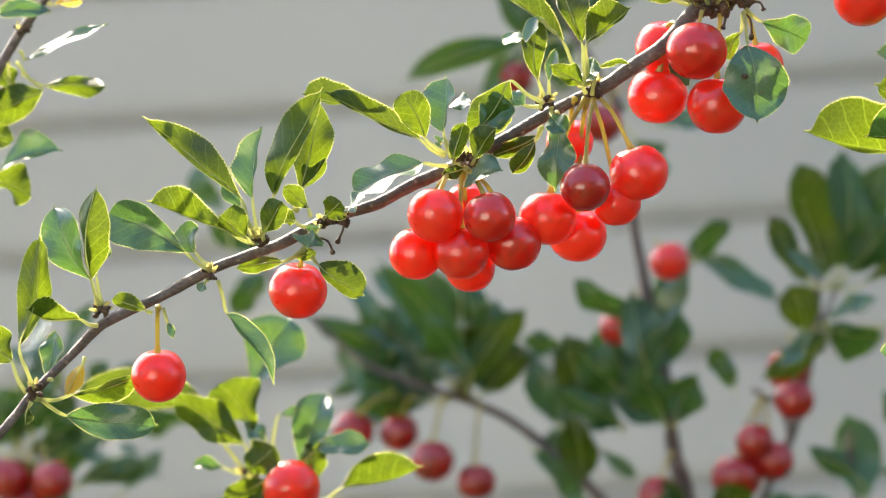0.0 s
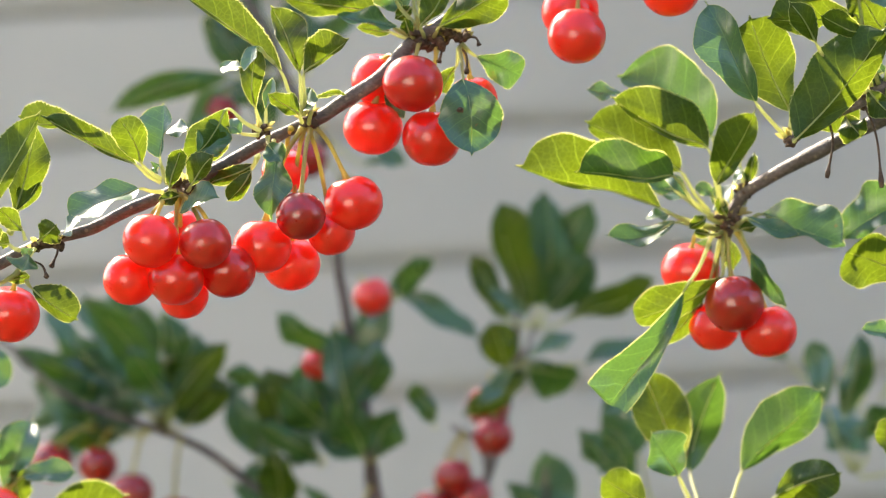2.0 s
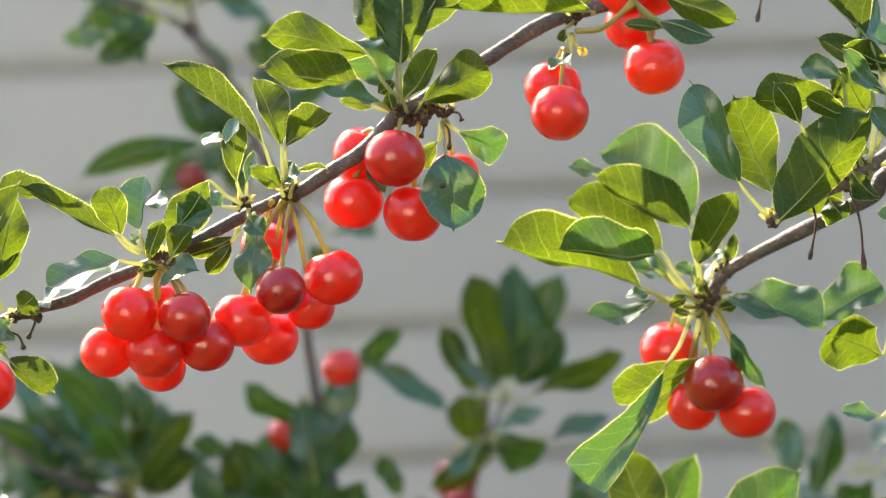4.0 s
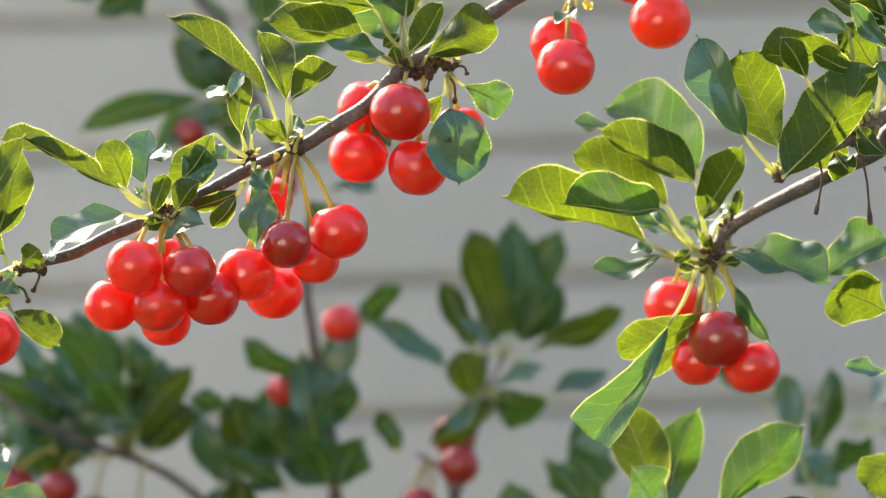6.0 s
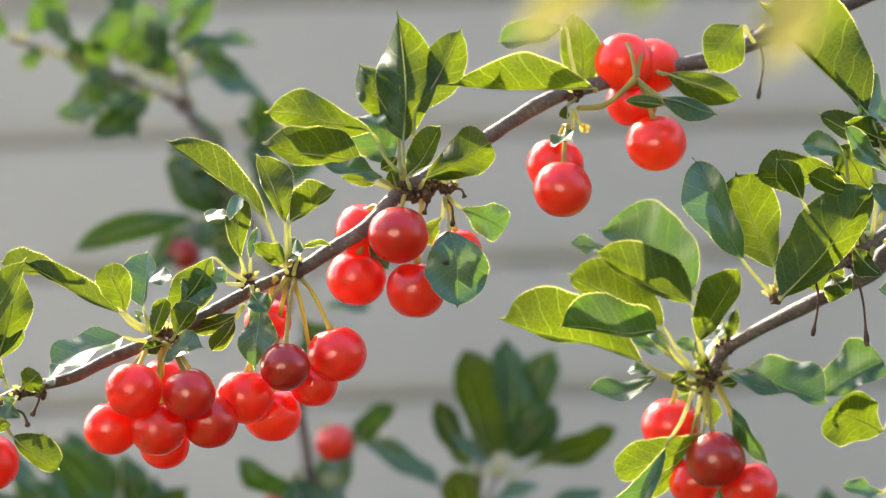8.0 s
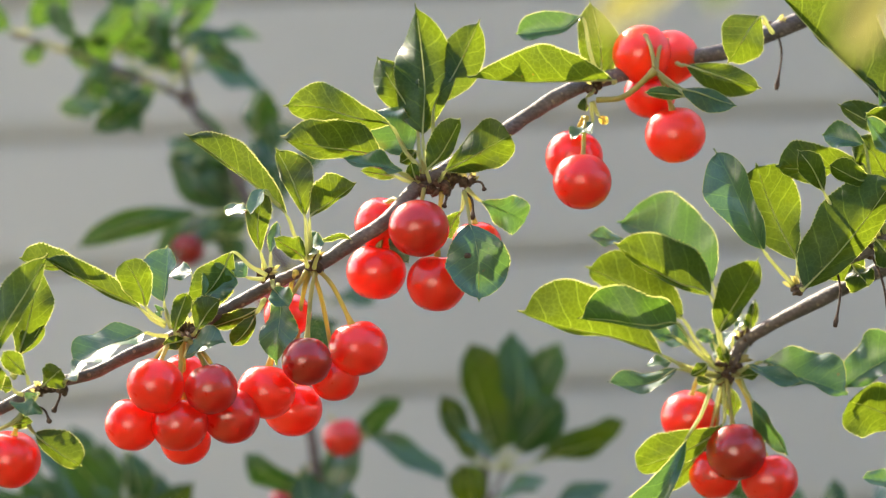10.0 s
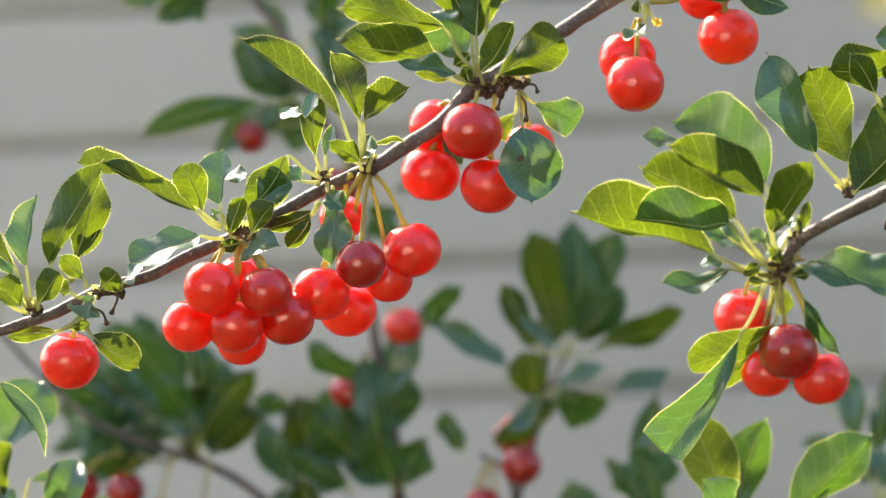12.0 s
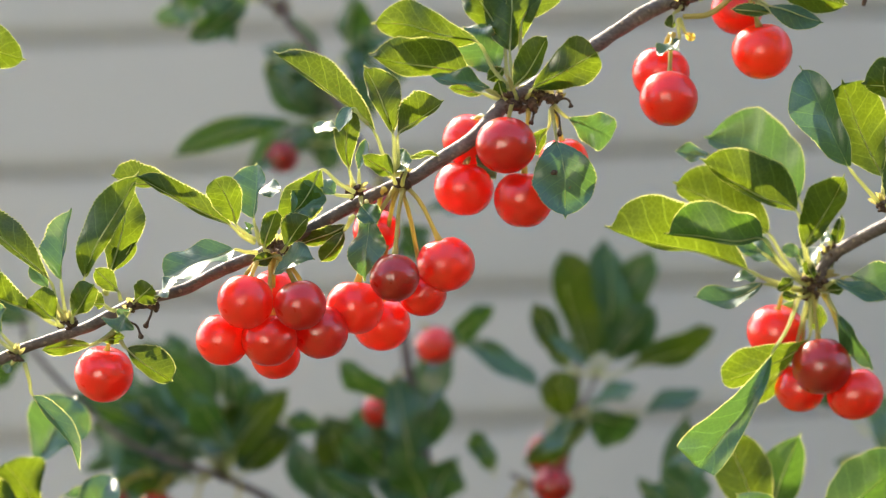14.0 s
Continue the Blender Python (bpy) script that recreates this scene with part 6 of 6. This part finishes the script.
leaf(back_bush, "t", (0.0711, 0.364, 1.3291), (0.0648, 0.340, 1.3269), (0.0498, 0.336, 1.3115), 8.7, pk=0.7, sh=0.6, halves=(4.7, 4.0), fine=False)
# lower shoots
leaf(back_bush, "t", (0.0866, 0.366, 1.2417), (0.0856, 0.366, 1.2465), (0.0804, 0.376, 1.2862), 20.5, pk=0.75, sh=0.55, halves=(8.7, 11.8), fine=False)
leaf(back_bush, "b", (0.0847, 0.366, 1.2549), (0.0832, 0.36, 1.2577), (0.061, 0.356, 1.2738), 9.4, pk=0.75, sh=0.55, halves=(5.4, 4.0), fine=False)
leaf(back_bush, "b", (0.1172, 0.366, 1.2558), (0.1147, 0.36, 1.257), (0.0918, 0.366, 1.2588), 4.4, pk=0.75, sh=0.55, halves=(1.9, 2.5), fine=False)
leaf(back_bush, "b", (0.1185, 0.366, 1.2558), (0.1175, 0.362, 1.2583), (0.1195, 0.354, 1.3265), 17.5, pk=0.75, sh=0.55, halves=(10.1, 7.5), fine=False)
leaf(back_bush, "b", (0.1192, 0.366, 1.2688), (0.118, 0.366, 1.2709), (0.097, 0.376, 1.2959), 9.4, pk=0.75, sh=0.55, halves=(4.0, 5.4), fine=False)
leaf(back_bush, "b", (0.0664, 0.366, 1.2297), (0.0642, 0.362, 1.2297), (0.0406, 0.358, 1.2522), 14.6, pk=0.75, sh=0.55, halves=(8.4, 6.2), fine=False)
leaf(back_bush, "b", (0.0898, 0.366, 1.2285), (0.0877, 0.366, 1.228), (0.0624, 0.372, 1.244), 15.2, pk=0.75, sh=0.55, halves=(6.5, 8.7), fine=False)
leaf(back_bush, "l", (0.0221, 0.366, 1.2293), (0.022, 0.34, 1.2337), (0.0311, 0.332, 1.2598), 19.3, pk=0.75, sh=0.55, halves=(11.1, 8.2), fine=False)
leaf(back_bush, "t", (0.0482, 0.366, 1.2306), (0.0509, 0.37, 1.2287), (0.0721, 0.38, 1.2464), 13.4, pk=0.75, sh=0.55, halves=(5.7, 7.7), fine=False)
# shoot beside the dark cherries
leaf(back_bush, "b", (-0.2881, 0.345, 1.274), (-0.2698, 0.335, 1.2776), (-0.2386, 0.329, 1.2852), 9.9, pk=0.75, sh=0.55, halves=(5.3, 4.9), face=(0.3, -1, -0.3), fine=False)
leaf(back_bush, "b", (-0.2952, 0.345, 1.2875), (-0.2962, 0.345, 1.2928), (-0.2686, 0.339, 1.3074), 12.0, pk=0.75, sh=0.55, halves=(6.4, 6.0), face=(0.3, -1, -0.3), fine=False)
leaf(back_bush, "b", (-0.3, 0.345, 1.2957), (-0.3048, 0.35, 1.3008), (-0.2834, 0.344, 1.321), 12.5, pk=0.75, sh=0.55, halves=(6.7, 6.2), face=(0.3, -1, -0.3), fine=False)
leaf(back_bush, "b", (-0.2957, 0.345, 1.2797), (-0.2916, 0.35, 1.2789), (-0.2708, 0.344, 1.2914), 10.4, pk=0.75, sh=0.55, halves=(5.6, 5.2), face=(0.3, -1, -0.3), fine=False)
leaf(back_bush, "b", (-0.3028, 0.345, 1.2932), (-0.3017, 0.352, 1.2952), (-0.3146, 0.346, 1.3201), 13.1, pk=0.75, sh=0.55, halves=(7.0, 6.5), face=(0.3, -1, -0.3), fine=False)

# denser clumps of the bush behind
clump_rng = random.Random(23)


def clump(x, y, z, count, spread):
    for _ in range(count):
        a = clump_rng.uniform(0, 6.283)
        r = spread * math.sqrt(clump_rng.random())
        heel = Vector((x + r * math.cos(a), y + clump_rng.uniform(-0.02, 0.07), z + 0.75 * r * math.sin(a)))
        way = Vector((math.cos(a) + clump_rng.uniform(-0.7, 0.7), clump_rng.uniform(-0.6, 0.5), math.sin(a) + clump_rng.uniform(0.0, 1.1))).normalized()
        size = clump_rng.uniform(0.025, 0.044)
        leaf(back_bush, clump_rng.choice("bbtttw" if x > 0.02 else "bbttb"), heel - way * 0.014, heel, heel + way * size, size * clump_rng.uniform(270, 390), fine=False)


clump(-0.303, 0.360, 1.308, 9, 0.040)
clump(-0.079, 0.400, 1.545, 8, 0.020)
clump(-0.041, 0.400, 1.479, 5, 0.020)
clump(-0.296, 0.370, 1.275, 7, 0.040)
clump(0.221, 0.300, 1.318, 7, 0.030)
# slender leaf of the outer bunch
leaf(front_bush, "b", (0.1068, 0.014, 1.4921), (0.1166, 0.013, 1.4828), (0.1021, 0.01, 1.4842), 4.0, halves=(1.6, 2.0))

# lower foliage of the bush behind, down towards the ground
fill = random.Random(5)
for k in range(78):
    a = fill.uniform(0, 6.283)
    z = fill.uniform(0.5, 1.23)
    r = 0.30 * math.sqrt(fill.random()) * (0.6 + 0.5 * math.sin(math.pi * min(1, (z - 0.2) / 1.2)))
    heel = Vector((0.05 + r * math.cos(a) * 1.25, 0.42 + 0.55 * r * math.sin(a), z))
    way = Vector((math.cos(a) + fill.uniform(-0.6, 0.6), fill.uniform(-0.8, 0.4), fill.uniform(-0.2, 1.0))).normalized()
    size = fill.uniform(0.028, 0.045)
    leaf(back_bush, fill.choice("bbt"), heel - way * 0.012, heel, heel + way * size, size * 430, fine=False)
for k in range(9):
    a = fill.uniform(0, 6.283)
    r = fill.uniform(0.12, 0.30)
    limb(back_bush, "limb", 5, 1.2, (0.10, 0.40, 0.15 + 0.08 * k), (0.09 + 0.4 * r * math.cos(a), 0.42 + 0.2 * r * math.sin(a), 0.5 + 0.07 * k),
         (0.07 + 1.2 * r * math.cos(a), 0.42 + 0.5 * r * math.sin(a), 0.72 + 0.055 * k))
